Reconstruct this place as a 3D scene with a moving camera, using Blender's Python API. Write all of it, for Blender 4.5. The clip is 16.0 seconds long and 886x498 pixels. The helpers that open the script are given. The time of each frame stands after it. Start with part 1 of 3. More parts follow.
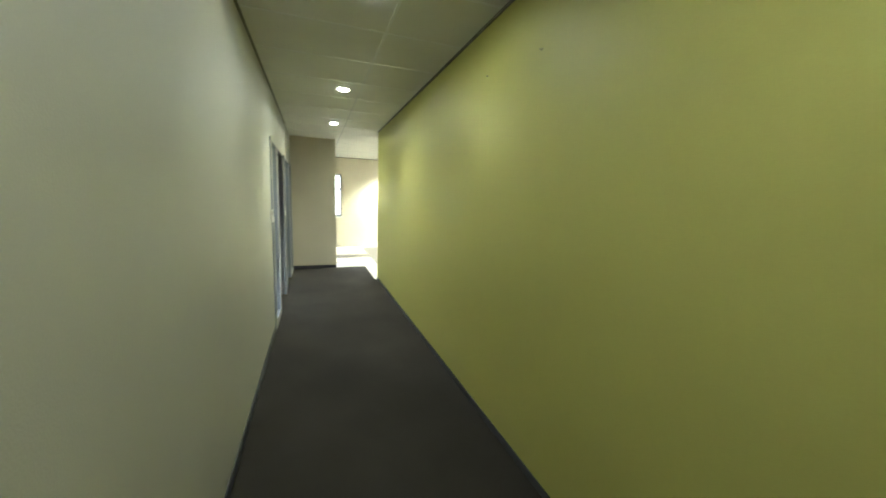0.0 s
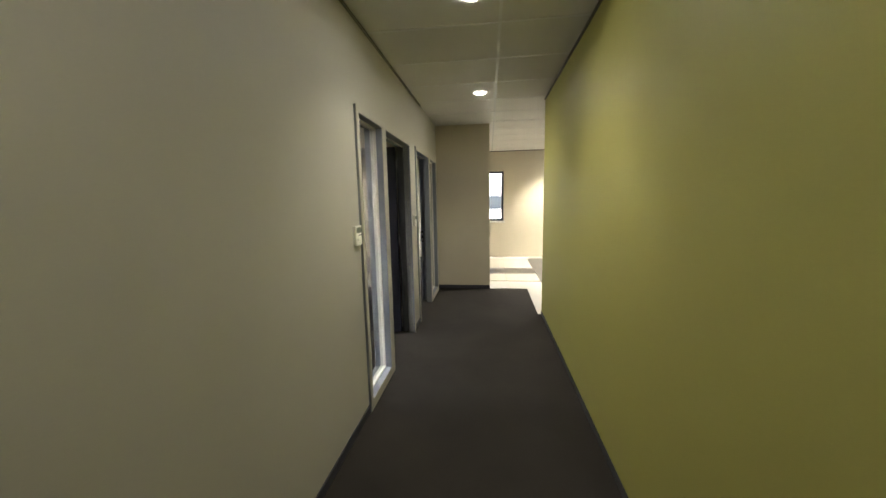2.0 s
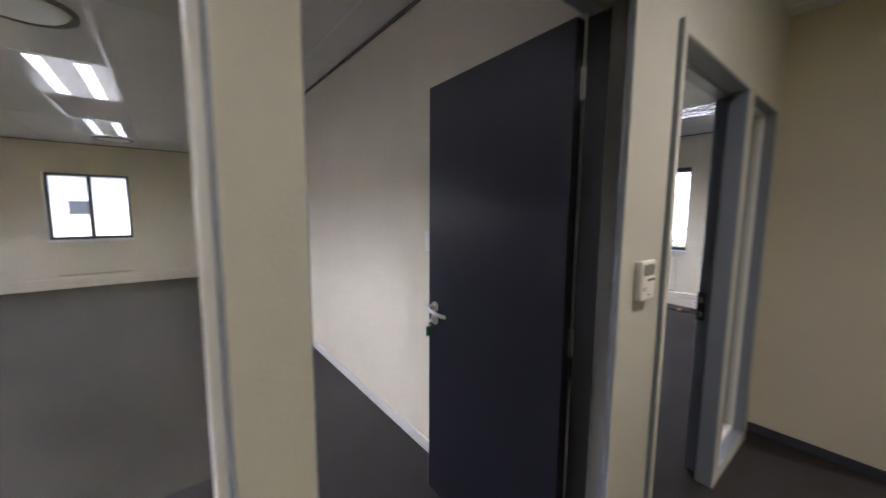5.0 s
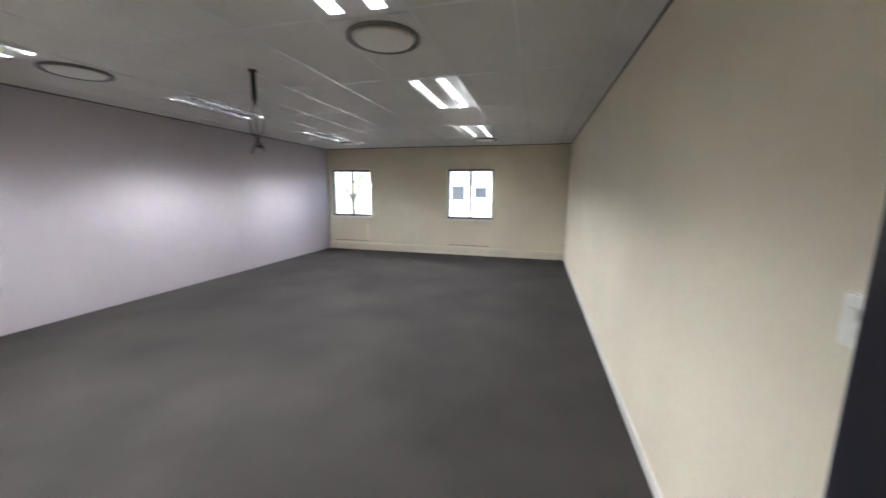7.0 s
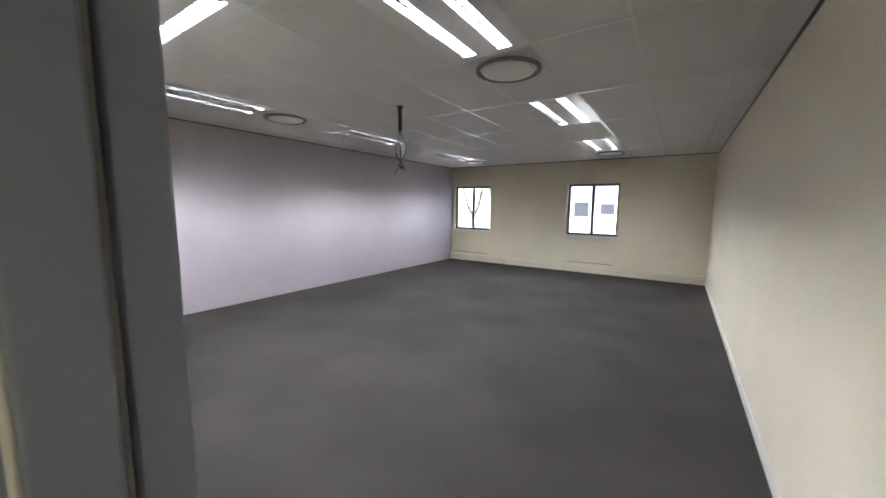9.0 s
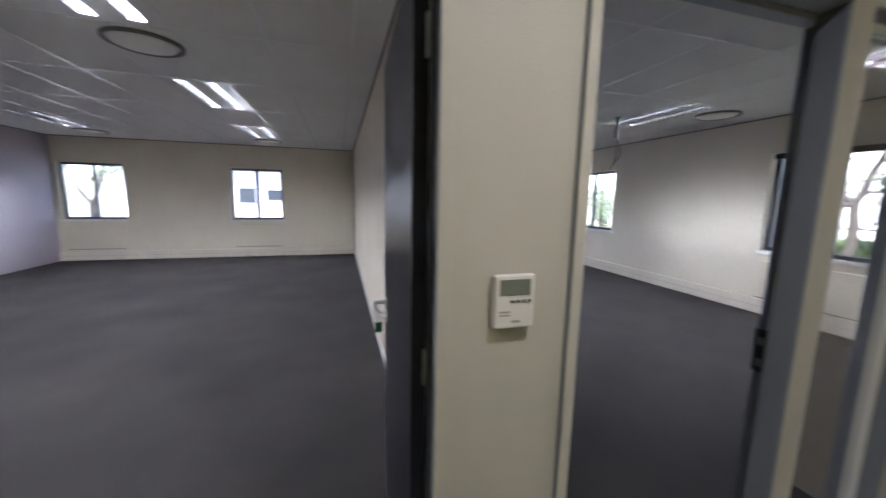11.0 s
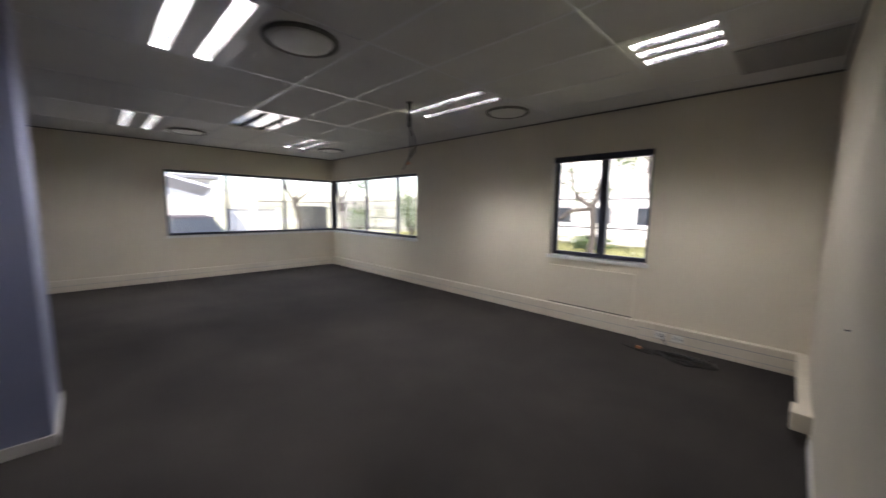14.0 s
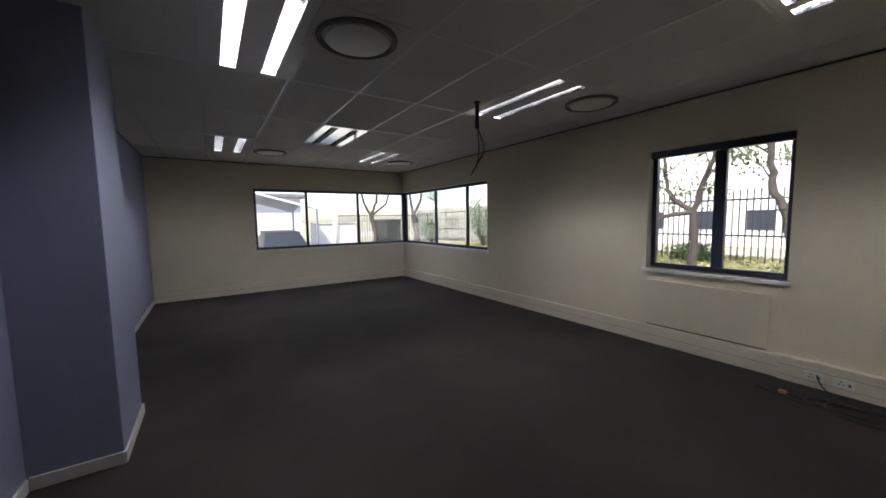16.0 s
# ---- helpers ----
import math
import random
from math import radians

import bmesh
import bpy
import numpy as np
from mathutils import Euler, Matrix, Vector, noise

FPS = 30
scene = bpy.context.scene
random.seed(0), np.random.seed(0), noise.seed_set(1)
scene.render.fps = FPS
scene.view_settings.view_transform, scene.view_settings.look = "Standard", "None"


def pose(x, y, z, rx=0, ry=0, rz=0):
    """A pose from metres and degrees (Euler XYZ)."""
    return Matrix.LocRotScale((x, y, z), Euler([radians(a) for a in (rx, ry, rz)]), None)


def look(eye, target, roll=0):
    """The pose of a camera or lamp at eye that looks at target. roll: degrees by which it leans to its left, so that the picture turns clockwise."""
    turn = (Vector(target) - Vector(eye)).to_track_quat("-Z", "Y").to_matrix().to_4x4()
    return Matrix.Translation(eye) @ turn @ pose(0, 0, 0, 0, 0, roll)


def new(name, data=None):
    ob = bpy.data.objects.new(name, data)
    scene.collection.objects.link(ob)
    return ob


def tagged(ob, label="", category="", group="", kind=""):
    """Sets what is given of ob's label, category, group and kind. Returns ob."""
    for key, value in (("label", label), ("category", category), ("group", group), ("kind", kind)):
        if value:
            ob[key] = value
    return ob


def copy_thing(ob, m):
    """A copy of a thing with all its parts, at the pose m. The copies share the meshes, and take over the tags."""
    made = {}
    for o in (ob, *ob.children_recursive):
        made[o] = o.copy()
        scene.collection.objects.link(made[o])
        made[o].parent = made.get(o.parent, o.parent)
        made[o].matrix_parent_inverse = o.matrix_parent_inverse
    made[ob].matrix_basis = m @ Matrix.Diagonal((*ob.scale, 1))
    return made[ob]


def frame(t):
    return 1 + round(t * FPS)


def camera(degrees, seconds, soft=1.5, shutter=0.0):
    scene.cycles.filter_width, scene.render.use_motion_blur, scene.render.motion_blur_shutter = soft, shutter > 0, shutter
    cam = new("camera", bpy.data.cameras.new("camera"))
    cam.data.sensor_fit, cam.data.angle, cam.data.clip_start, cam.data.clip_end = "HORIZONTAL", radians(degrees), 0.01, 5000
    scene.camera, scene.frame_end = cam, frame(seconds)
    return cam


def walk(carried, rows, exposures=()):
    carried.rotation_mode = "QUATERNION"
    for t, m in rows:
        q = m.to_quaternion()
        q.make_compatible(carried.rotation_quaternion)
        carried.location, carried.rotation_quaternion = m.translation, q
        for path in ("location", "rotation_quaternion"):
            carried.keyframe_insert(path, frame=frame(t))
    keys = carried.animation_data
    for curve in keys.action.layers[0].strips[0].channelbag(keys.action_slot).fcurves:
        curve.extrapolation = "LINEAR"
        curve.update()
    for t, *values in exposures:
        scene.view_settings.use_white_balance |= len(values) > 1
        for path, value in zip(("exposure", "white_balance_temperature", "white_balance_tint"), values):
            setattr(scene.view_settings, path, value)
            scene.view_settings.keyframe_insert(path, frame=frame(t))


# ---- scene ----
cam = camera(103.0, 16.0, shutter=0.4)
PATH = [
    (0, (0.431, -5.772, 1.513), (1.115, -3.913, 1.237), 1.9),
    (0.5, (0.588, -5.481, 1.499), (0.899, -3.531, 1.178), 1.0),
    (1, (0.803, -4.908, 1.429), (0.846, -2.932, 1.122), 2.5),
    (1.5, (0.825, -4.378, 1.488), (0.824, -2.394, 1.233), -0.6),
    (2, (0.855, -3.813, 1.506), (0.595, -1.85, 1.225), -1.2),
    (2.5, (0.874, -3.254, 1.475), (0.677, -1.282, 1.201), 0.4),
    (3, (0.841, -2.735, 1.473), (0.372, -0.805, 1.238), -0.7),
    (5.5, (0.291, -0.717, 1.489), (-1.517, 0.095, 1.220), 0.7),
    (6, (0.045, -0.500, 1.475), (-1.908, -0.192, 1.174), 0.8),
    (6.5, (-0.138, -0.511, 1.491), (-2.122, -0.442, 1.247), 3.1),
    (7, (-0.224, -0.548, 1.583), (-2.133, -1.048, 1.259), 0.5),
    (7.5, (-0.205, -0.55, 1.572), (-1.899, -1.582, 1.316), 0.0),
    (8, (-0.167, -0.506, 1.57), (-1.685, -1.783, 1.317), 0.2),
    (10.5, (0.599, -0.311, 1.505), (-1.384, -0.324, 1.249), 1.4),
    (11, (0.732, -0.228, 1.500), (-1.167, 0.330, 1.216), 1.1),
    (11.5, (0.717, 0.030, 1.496), (-1.057, 0.910, 1.221), -0.2),
    (12, (0.579, 0.279, 1.512), (-1.201, 1.154, 1.254), 0.7),
    (12.5, (0.310, 0.444, 1.528), (-1.422, 1.407, 1.260), 2.1),
    (13, (0.050, 0.625, 1.472), (-1.692, 1.571, 1.200), 0.0),
    (13.5, (-0.062, 0.773, 1.458), (-1.811, 1.712, 1.21), 0.7),
    (14, (-0.311, 0.871, 1.475), (-1.712, 2.281, 1.247), 0.8),
    (14.5, (-0.444, 1.025, 1.471), (-1.433, 2.745, 1.212), 0.5),
    (15, (-0.48, 1.103, 1.475), (-1.624, 2.724, 1.223), -0.5),
    (15.5, (-0.579, 1.114, 1.465), (-2.099, 2.396, 1.253), -0.5),
    (16, (-0.592, 1.149, 1.464), (-2.255, 2.246, 1.295), -0.9),
]
EXPOSURES = [(0, 3.65, 5900, -6), (0.5, 3.3, 6500, 10), (1.5, 3.15, 6500, 10), (2.0, 2.85, 6500, 10), (2.5, 2.45, 6450, 12), (3.0, 1.9, 6450, 15), (4.2, 2.4, 6100, 18), (5.5, 2.95, 5850, 24),
             (6.5, 3.05, 6150, 16), (8, 2.95, 6350, 12), (10.5, 3.05, 5800, 20), (11.5, 2.3, 5700, 20), (12.5, 2.25, 5950, 27), (13.5, 2.0, 6600, 22), (14.5, 1.6, 6750, 19), (16, 1.12, 6550, 17)]
walk(cam, [(t, look(*p)) for t, *p in PATH], EXPOSURES)

# ---- world and sun ----
world = bpy.data.worlds.new("World")
scene.world = world
world.use_nodes = True
wn = world.node_tree.nodes
sky = wn.new("ShaderNodeTexSky")
sky.sky_type, sky.sun_disc = "NISHITA", False
sky.sun_elevation, sky.sun_rotation = radians(52), radians(152)
wn["Background"].inputs["Strength"].default_value = 0.15
world.node_tree.links.new(sky.outputs["Color"], wn["Background"].inputs["Color"])
sun = new("sun", bpy.data.lights.new("sun", "SUN"))
sun.data.energy, sun.data.angle, sun.data.color = 5.0, radians(0.5), (1.0, 0.95, 0.87)
sun.matrix_world = look((math.sin(radians(152)) * math.cos(radians(52)), math.cos(radians(152)) * math.cos(radians(52)), math.sin(radians(52))), (0, 0, 0))
TUBE = 78.0       # luminance of the fluorescent tubes
SPOT = 8.6        # watts of a corridor downlight
FOYER = 72.0      # watts of a foyer lamp


# ---- materials ----
def material(name, color, rough=0.6, metal=0.0, spots=0.08, scale=3.0, bump=0.0, bscale=200.0, spec=0.5):
    """Paint or plain stuff: two scales of tone, fine relief."""
    m = bpy.data.materials.new(name)
    m.use_nodes = True
    n, l = m.node_tree.nodes, m.node_tree.links
    p = n["Principled BSDF"]
    p.inputs["Roughness"].default_value, p.inputs["Metallic"].default_value = rough, metal
    p.inputs["Specular IOR Level"].default_value = spec
    tc = n.new("ShaderNodeTexCoord")
    big, fine = n.new("ShaderNodeTexNoise"), n.new("ShaderNodeTexNoise")
    big.inputs["Scale"].default_value, fine.inputs["Scale"].default_value = scale, bscale
    big.inputs["Detail"].default_value = 5
    for t in (big, fine):
        l.new(tc.outputs["Object"], t.inputs["Vector"])
    add = n.new("ShaderNodeMath")
    add.operation = "MULTIPLY_ADD"
    add.inputs[1].default_value = 0.4
    l.new(fine.outputs["Fac"], add.inputs[0])
    l.new(big.outputs["Fac"], add.inputs[2])
    ramp = n.new("ShaderNodeMapRange")
    ramp.inputs["From Min"].default_value, ramp.inputs["From Max"].default_value = 0.4, 1.0
    ramp.inputs["To Min"].default_value, ramp.inputs["To Max"].default_value = 1 - spots, 1 + spots
    l.new(add.outputs[0], ramp.inputs["Value"])
    mul = n.new("ShaderNodeVectorMath")
    mul.operation = "SCALE"
    mul.inputs[0].default_value = color
    l.new(ramp.outputs["Result"], mul.inputs["Scale"])
    l.new(mul.outputs["Vector"], p.inputs["Base Color"])
    wear = 0.02 if rough < 0.4 else 0.08
    rr = n.new("ShaderNodeMapRange")
    rr.inputs["To Min"].default_value, rr.inputs["To Max"].default_value = max(0.02, rough - wear), min(1, rough + wear)
    l.new(big.outputs["Fac"], rr.inputs["Value"])
    l.new(rr.outputs["Result"], p.inputs["Roughness"])
    if bump:
        b = n.new("ShaderNodeBump")
        b.inputs["Strength"].default_value, b.inputs["Distance"].default_value = bump, 0.004
        l.new(fine.outputs["Fac"], b.inputs["Height"])
        l.new(b.outputs["Normal"], p.inputs["Normal"])
    return m


def glow(name, color, strength):
    m = bpy.data.materials.new(name)
    m.use_nodes = True
    p = m.node_tree.nodes["Principled BSDF"]
    p.inputs["Base Color"].default_value = (0.8, 0.8, 0.8, 1)
    p.inputs["Emission Color"].default_value = (*color, 1)
    p.inputs["Emission Strength"].default_value = strength
    return m


def glazing(name, tint=(0.93, 0.96, 0.96)):
    m = bpy.data.materials.new(name)
    m.use_nodes = True
    p = m.node_tree.nodes["Principled BSDF"]
    p.inputs["Base Color"].default_value = (*tint, 1)
    p.inputs["Transmission Weight"].default_value = 1.0
    p.inputs["Roughness"].default_value, p.inputs["IOR"].default_value = 0.0, 1.48
    return m


CREAM = material("cream wall paint", (0.66, 0.60, 0.47), 0.7, bump=0.15, bscale=160, spots=0.05, scale=1.5)
PALE = material("pale corridor paint", (0.50, 0.485, 0.42), 0.55, bump=0.15, bscale=160, spots=0.05, scale=1.5)
GREEN = material("olive green paint", (0.47, 0.45, 0.13), 0.5, bump=0.2, bscale=150, spots=0.05, scale=1.5)
LILAC = material("lilac grey paint", (0.44, 0.395, 0.42), 0.7, bump=0.15, bscale=160, spots=0.04, scale=1.5)
BLUE = material("slate blue paint", (0.23, 0.25, 0.35), 0.55, bump=0.15, bscale=160, spots=0.05, scale=1.5)
TILE = material("white mineral ceiling tile", (0.62, 0.61, 0.58), 0.85, bump=0.4, bscale=300, spots=0.06, scale=2.0)
TEE = material("white enamelled steel", (0.78, 0.78, 0.78), 0.25, spots=0.03)
SHADOWGAP = material("dark grey of shadow lines and fittings", (0.13, 0.12, 0.11), 0.5)
# The strong cloudy tone of the carpet stands in for pooled light.
CARPET = material("charcoal loop-pile carpet", (0.037, 0.0325, 0.029), 0.9, bump=1.0, bscale=420, spots=0.5, scale=1.1, spec=0.2)
WHITE = material("white plastic", (0.72, 0.71, 0.66), 0.4, spots=0.04)
TRUNK = material("cream painted trunking", (0.68, 0.62, 0.50), 0.45, spots=0.06)
SKIRT = material("painted skirting", (0.58, 0.56, 0.52), 0.45, spots=0.08)
DSKIRT = material("dark vinyl skirting", (0.05, 0.05, 0.065), 0.5, spots=0.1)
STEEL = material("slate grey painted steel frame", (0.22, 0.24, 0.28), 0.4, spots=0.06)
DOOR = material("charcoal navy door laminate", (0.014, 0.014, 0.021), 0.29, spots=0.10, scale=1.2, spec=0.4)
SATIN = material("satin stainless steel", (0.6, 0.58, 0.54), 0.3, 1.0)
ALU = material("dark slate window aluminium", (0.035, 0.04, 0.065), 0.4, spots=0.1)
BLACK = material("black rubber cable", (0.012, 0.012, 0.012), 0.5)
LCD = material("grey-green display", (0.16, 0.18, 0.14), 0.2)
INK = material("grey print", (0.08, 0.08, 0.08), 0.6)
KEYGREEN = material("green plastic tag", (0.02, 0.13, 0.04), 0.4)
KEYBLUE = material("blue plastic tag", (0.01, 0.16, 0.55), 0.4)
COPPER = material("bare copper wire", (0.75, 0.35, 0.2), 0.35, 1.0)
REFLECTOR = material("satin aluminium louvre", (0.16, 0.16, 0.157), 0.25, 1.0, spots=0.03)
MIRROR = material("mirror-bright aluminium", (0.85, 0.85, 0.84), 0.06, 1.0, spots=0.02)
TUBEGLOW = glow("fluorescent tube", (0.93, 0.97, 1.0), TUBE)
SPOTGLOW = glow("lit downlight lens", (1.0, 0.95, 0.86), 30.0)
GLASS = glazing("clear window glass")
SIDEGLASS = glazing("clear sidelight glass", (0.86, 0.86, 0.84))
PORC = material("ivory polished porcelain", (0.72, 0.69, 0.60), 0.12, spots=0.05, scale=5)
DARKTILE = material("taupe grey floor tile", (0.11, 0.10, 0.09), 0.35, spots=0.15, scale=5)
GRILLE = material("grey louvred grille", (0.36, 0.35, 0.33), 0.5)
SOIL = material("dry ground with grass", (0.30, 0.30, 0.20), 0.95, bump=0.6, bscale=30, spots=0.4, scale=0.6)
PAVE = material("concrete paving", (0.36, 0.35, 0.33), 0.9, bump=0.3, bscale=60, spots=0.15, scale=0.8)
BARK = material("grey bark", (0.06, 0.05, 0.042), 0.9, bump=0.8, bscale=30, spots=0.35, scale=6)
GRASS = material("dry grass blades", (0.36, 0.36, 0.16), 0.8, spots=0.35, scale=4)
LEAF = material("green leaves", (0.07, 0.11, 0.035), 0.6, spots=0.4, scale=3)
PLASTER = material("white plaster facade", (0.74, 0.72, 0.68), 0.85, bump=0.3, bscale=40, spots=0.06, scale=0.7)
FENCE = material("black painted palisade", (0.03, 0.03, 0.035), 0.5)
CANVAS = material("grey shade-net fabric", (0.42, 0.43, 0.46), 0.9)
CARPAINT = material("dark grey car paint", (0.055, 0.045, 0.05), 0.35, 0.2)
TYRE = material("black tyre rubber", (0.02, 0.02, 0.02), 0.8)
DARKGLASS = material("tinted glass", (0.03, 0.035, 0.04), 0.3)
ROOF = material("grey roof sheet", (0.25, 0.25, 0.26), 0.5)


# ---- mesh helpers ----
def add_box(bm, x0, x1, y0, y1, z0, z1):
    m = Matrix.Translation(((x0 + x1) / 2, (y0 + y1) / 2, (z0 + z1) / 2)) @ Matrix.Diagonal((abs(x1 - x0), abs(y1 - y0), abs(z1 - z0), 1))
    return bmesh.ops.create_cube(bm, size=1, matrix=m)["verts"]


def mesh_of(name, bm, mat):
    me = bpy.data.meshes.new(name)
    bm.to_mesh(me)
    bm.free()
    me.materials.append(mat)
    return me


def part(name, boxes, mat, parent=None, bevel=0.0, seg=2):
    bm = bmesh.new()
    for b in boxes:
        add_box(bm, *b)
    ob = new(name, mesh_of(name, bm, mat))
    if parent:
        ob.parent = parent
    if bevel:
        mod = ob.modifiers.new("edges", "BEVEL")
        mod.width, mod.segments, mod.limit_method = bevel, seg, "ANGLE"
    return ob


def cyl(bm, a, b, r0, r1=None, n=16):
    a, b = Vector(a), Vector(b)
    r1 = r0 if r1 is None else r1
    d = b - a
    m = Matrix.Translation((a + b) / 2) @ d.to_track_quat("Z", "Y").to_matrix().to_4x4()
    return bmesh.ops.create_cone(bm, cap_ends=True, segments=n, radius1=r0, radius2=r1, depth=d.length, matrix=m)["verts"]


def smooth(ob):
    for p in ob.data.polygons:
        p.use_smooth = True
    return ob


def rod(name, pts, r, mat, parent=None, n=4):
    """A round bar or cable along a line of points."""
    cu = bpy.data.curves.new(name, "CURVE")
    cu.dimensions, cu.bevel_depth, cu.bevel_resolution, cu.use_fill_caps = "3D", r, n, True
    sp = cu.splines.new("NURBS")
    sp.points.add(len(pts) - 1)
    for q, p in zip(sp.points, pts):
        q.co = (*p, 1)
    sp.use_endpoint_u, sp.order_u = True, min(4, len(pts))
    cu.materials.append(mat)
    tmp = bpy.data.objects.new(name, cu)
    scene.collection.objects.link(tmp)
    me = bpy.data.meshes.new_from_object(tmp.evaluated_get(bpy.context.evaluated_depsgraph_get()))
    bpy.data.objects.remove(tmp)
    ob = new(name, me)
    smooth(ob)
    if parent:
        ob.parent = parent
    return ob


def empty(name, m=Matrix()):
    ob = new(name)
    ob.empty_display_size = 0.1
    ob.matrix_world = m
    return ob


def wall(name, axis, p0, p1, a0, a1, z0, z1, openings, mat, label):
    """A wall of thickness p0..p1 across axis, from a0 to a1, with openings (b0, b1, zb0, zb1) through it."""
    cuts = sorted({a0, a1, *(v for o in openings for v in o[:2])})
    bm = bmesh.new()
    for u, v in zip(cuts, cuts[1:]):
        gaps = sorted((o[2], o[3]) for o in openings if o[0] <= u and o[1] >= v)
        z = z0
        for g0, g1 in gaps + [(z1, z1)]:
            if g0 > z + 1e-4:
                b = (p0, p1, u, v) if axis == "x" else (u, v, p0, p1)
                add_box(bm, *b, z, g0)
            z = g1
    bmesh.ops.remove_doubles(bm, verts=bm.verts, dist=0.0005)
    return tagged(new(name, mesh_of(name, bm, mat)), label, "wall", kind="structure")


# ---- the shell ----
H, TOP, GZ = 2.665, 3.0, -0.5
FX, NY, SY = -8.855, 5.375, -6.05      # facade west, facade north, south wall of the first office
PA, PB = 0.14, 0.22                    # the two faces of the partition
CW, GE, EY, EX = 1.525, 0.725, 2.01, 0.863   # corridor width, green wall's end, end wall
AW = ((-2.72, -1.575, 0.9, 2.12), (-5.96, -4.80, 0.9, 2.12))
BW3 = (-2.70, -1.485, 0.87, 2.18)
FW = (0.62, 1.22, 0.92, 2.17)
FW2 = (3.29, 4.12, 0.98, 2.12)
CB = (1.94, 0.875, 2.155, -5.52)       # corner window: from y, sill, head, to x

wall("wall_west", "x", FX - 0.25, FX, SY - 0.2, NY, GZ, TOP, [*AW, (CB[0], NY, CB[1], CB[2])], CREAM, "cream painted outer wall with windows and corner glazing")
wall("wall_north", "y", NY, NY + 0.25, FX - 0.25, 6.5, GZ, TOP, [(FX - 0.25, CB[3], CB[1], CB[2]), BW3, FW, FW2], CREAM, "cream painted outer wall with window openings")
wall("wall_south", "y", SY - 0.2, SY, FX, 0.0, 0, TOP, [], LILAC, "lilac grey painted office wall")
wall("wall_partition", "y", PA, (PA + PB) / 2, FX, -0.12, 0, TOP, [], CREAM, "cream painted partition between two offices")
wall("wall_partition_blue", "y", (PA + PB) / 2 + 0.001, PB, FX, -0.12, 0, TOP, [], BLUE, "slate blue painted partition face")
wall("wall_office_east", "x", -0.12, -0.061, SY, NY, 0, TOP, [(-1.54, -0.01, 0, 2.10), (0.32, 1.85, 0, 2.10)], CREAM, "cream painted office side of the corridor wall")
wall("wall_corridor_west", "x", -0.06, 0, -9, NY, 0, TOP, [(-1.54, -0.01, 0, 2.10), (0.32, 1.85, 0, 2.10)], PALE, "pale cream corridor wall with two door openings")
wall("wall_corridor_green", "x", CW, CW + 0.12, -9, GE, 0, TOP, [], GREEN, "plain olive green painted corridor wall")
wall("wall_corridor_end", "y", EY, EY + 0.12, 0, EX, 0, TOP, [], CREAM, "cream painted short end wall of the corridor")
# The next three walls are unseen, added to close off corridor and foyer.
wall("wall_corridor_back", "y", -9.12, -9, -0.12, CW + 0.12, 0, TOP, [], PALE, "unseen pale wall added to close the corridor")
wall("wall_foyer_east", "x", 6.5, 6.62, -1.5, NY + 0.25, 0, TOP, [], CREAM, "unseen cream wall added to close the foyer")
wall("wall_foyer_south", "y", -1.62, -1.5, CW + 0.12, 6.62, 0, TOP, [], CREAM, "unseen cream wall added to close the foyer")
tagged(part("column", [(-4.07, -3.40, PB, 0.63, 0, TOP)], BLUE, bevel=0.004), "slate blue painted square column against the partition", "column", kind="structure")
tagged(part("floor", [(FX, 1.48, -9, EY, -0.1, 0), (1.48, CW, -9, GE, -0.1, 0), (FX, -0.0, EY, NY, -0.1, 0)], CARPET), "charcoal loop-pile carpet, pooled light put in as cloudy patches", "floor", kind="structure")
# Unseen slab added over the ceilings to keep the sky's light out.
tagged(part("sky_block_slab", [(FX - 0.25, 6.62, -9.12, NY + 0.25, TOP, TOP + 0.2)], PLASTER), "unseen slab added above the ceilings to block daylight", "ceiling", kind="structure")


def steps(first, step, lo, hi):
    v = first - math.floor((first - lo) / step) * step
    out = [lo]
    while v < hi - 0.02:
        if v > lo + 0.02:
            out.append(v)
        v += step
    return out + [hi]


def grid_ceiling(name, x0, x1, y0, y1, fx, fy, holes, label, sides="snwe"):
    """Lay-in tiles 1.28 x 0.62 on steel tees; holes are left for lamps, outlets and grilles."""
    xs, ys = steps(fx, 1.28, x0, x1), steps(fy, 0.62, y0, y1)
    bm = bmesh.new()
    xs2 = sorted({*xs, *(v for h in holes for v in h[:2])})
    ys2 = sorted({*ys, *(v for h in holes for v in h[2:])})
    for a, b in zip(xs2, xs2[1:]):
        for c, d in zip(ys2, ys2[1:]):
            if any(h[0] - .01 <= a and h[1] + .01 >= b and h[2] - .01 <= c and h[3] + .01 >= d for h in holes):
                continue
            add_box(bm, a, b, c, d, H + 0.003, H + 0.018)
    bmesh.ops.remove_doubles(bm, verts=bm.verts, dist=0.0005)
    tagged(new(name, mesh_of(name, bm, TILE)), label, "ceiling", kind="structure")
    w = 0.011
    boxes = [(v - w, v + w, y0, y1, H, H + 0.0025) for v in xs[1:-1]]
    for a, b in zip(xs, xs[1:]):
        boxes += [(a + w, b - w, v - w, v + w, H, H + 0.0025) for v in ys[1:-1]]
    tagged(part("trim_" + name, boxes, TEE), "white steel ceiling grid tees", "trim", kind="structure")
    # The shadow line where walls meet the ceiling, put in as dark strips.
    t, d = 0.014, 0.016
    runs = {"s": (x0, x1, y0, y0 + t, H - d, H), "n": (x0, x1, y1 - t, y1, H - d, H), "w": (x0, x0 + t, y0 + t, y1 - t, H - d, H), "e": (x1 - t, x1, y0 + t, y1 - t, H - d, H)}
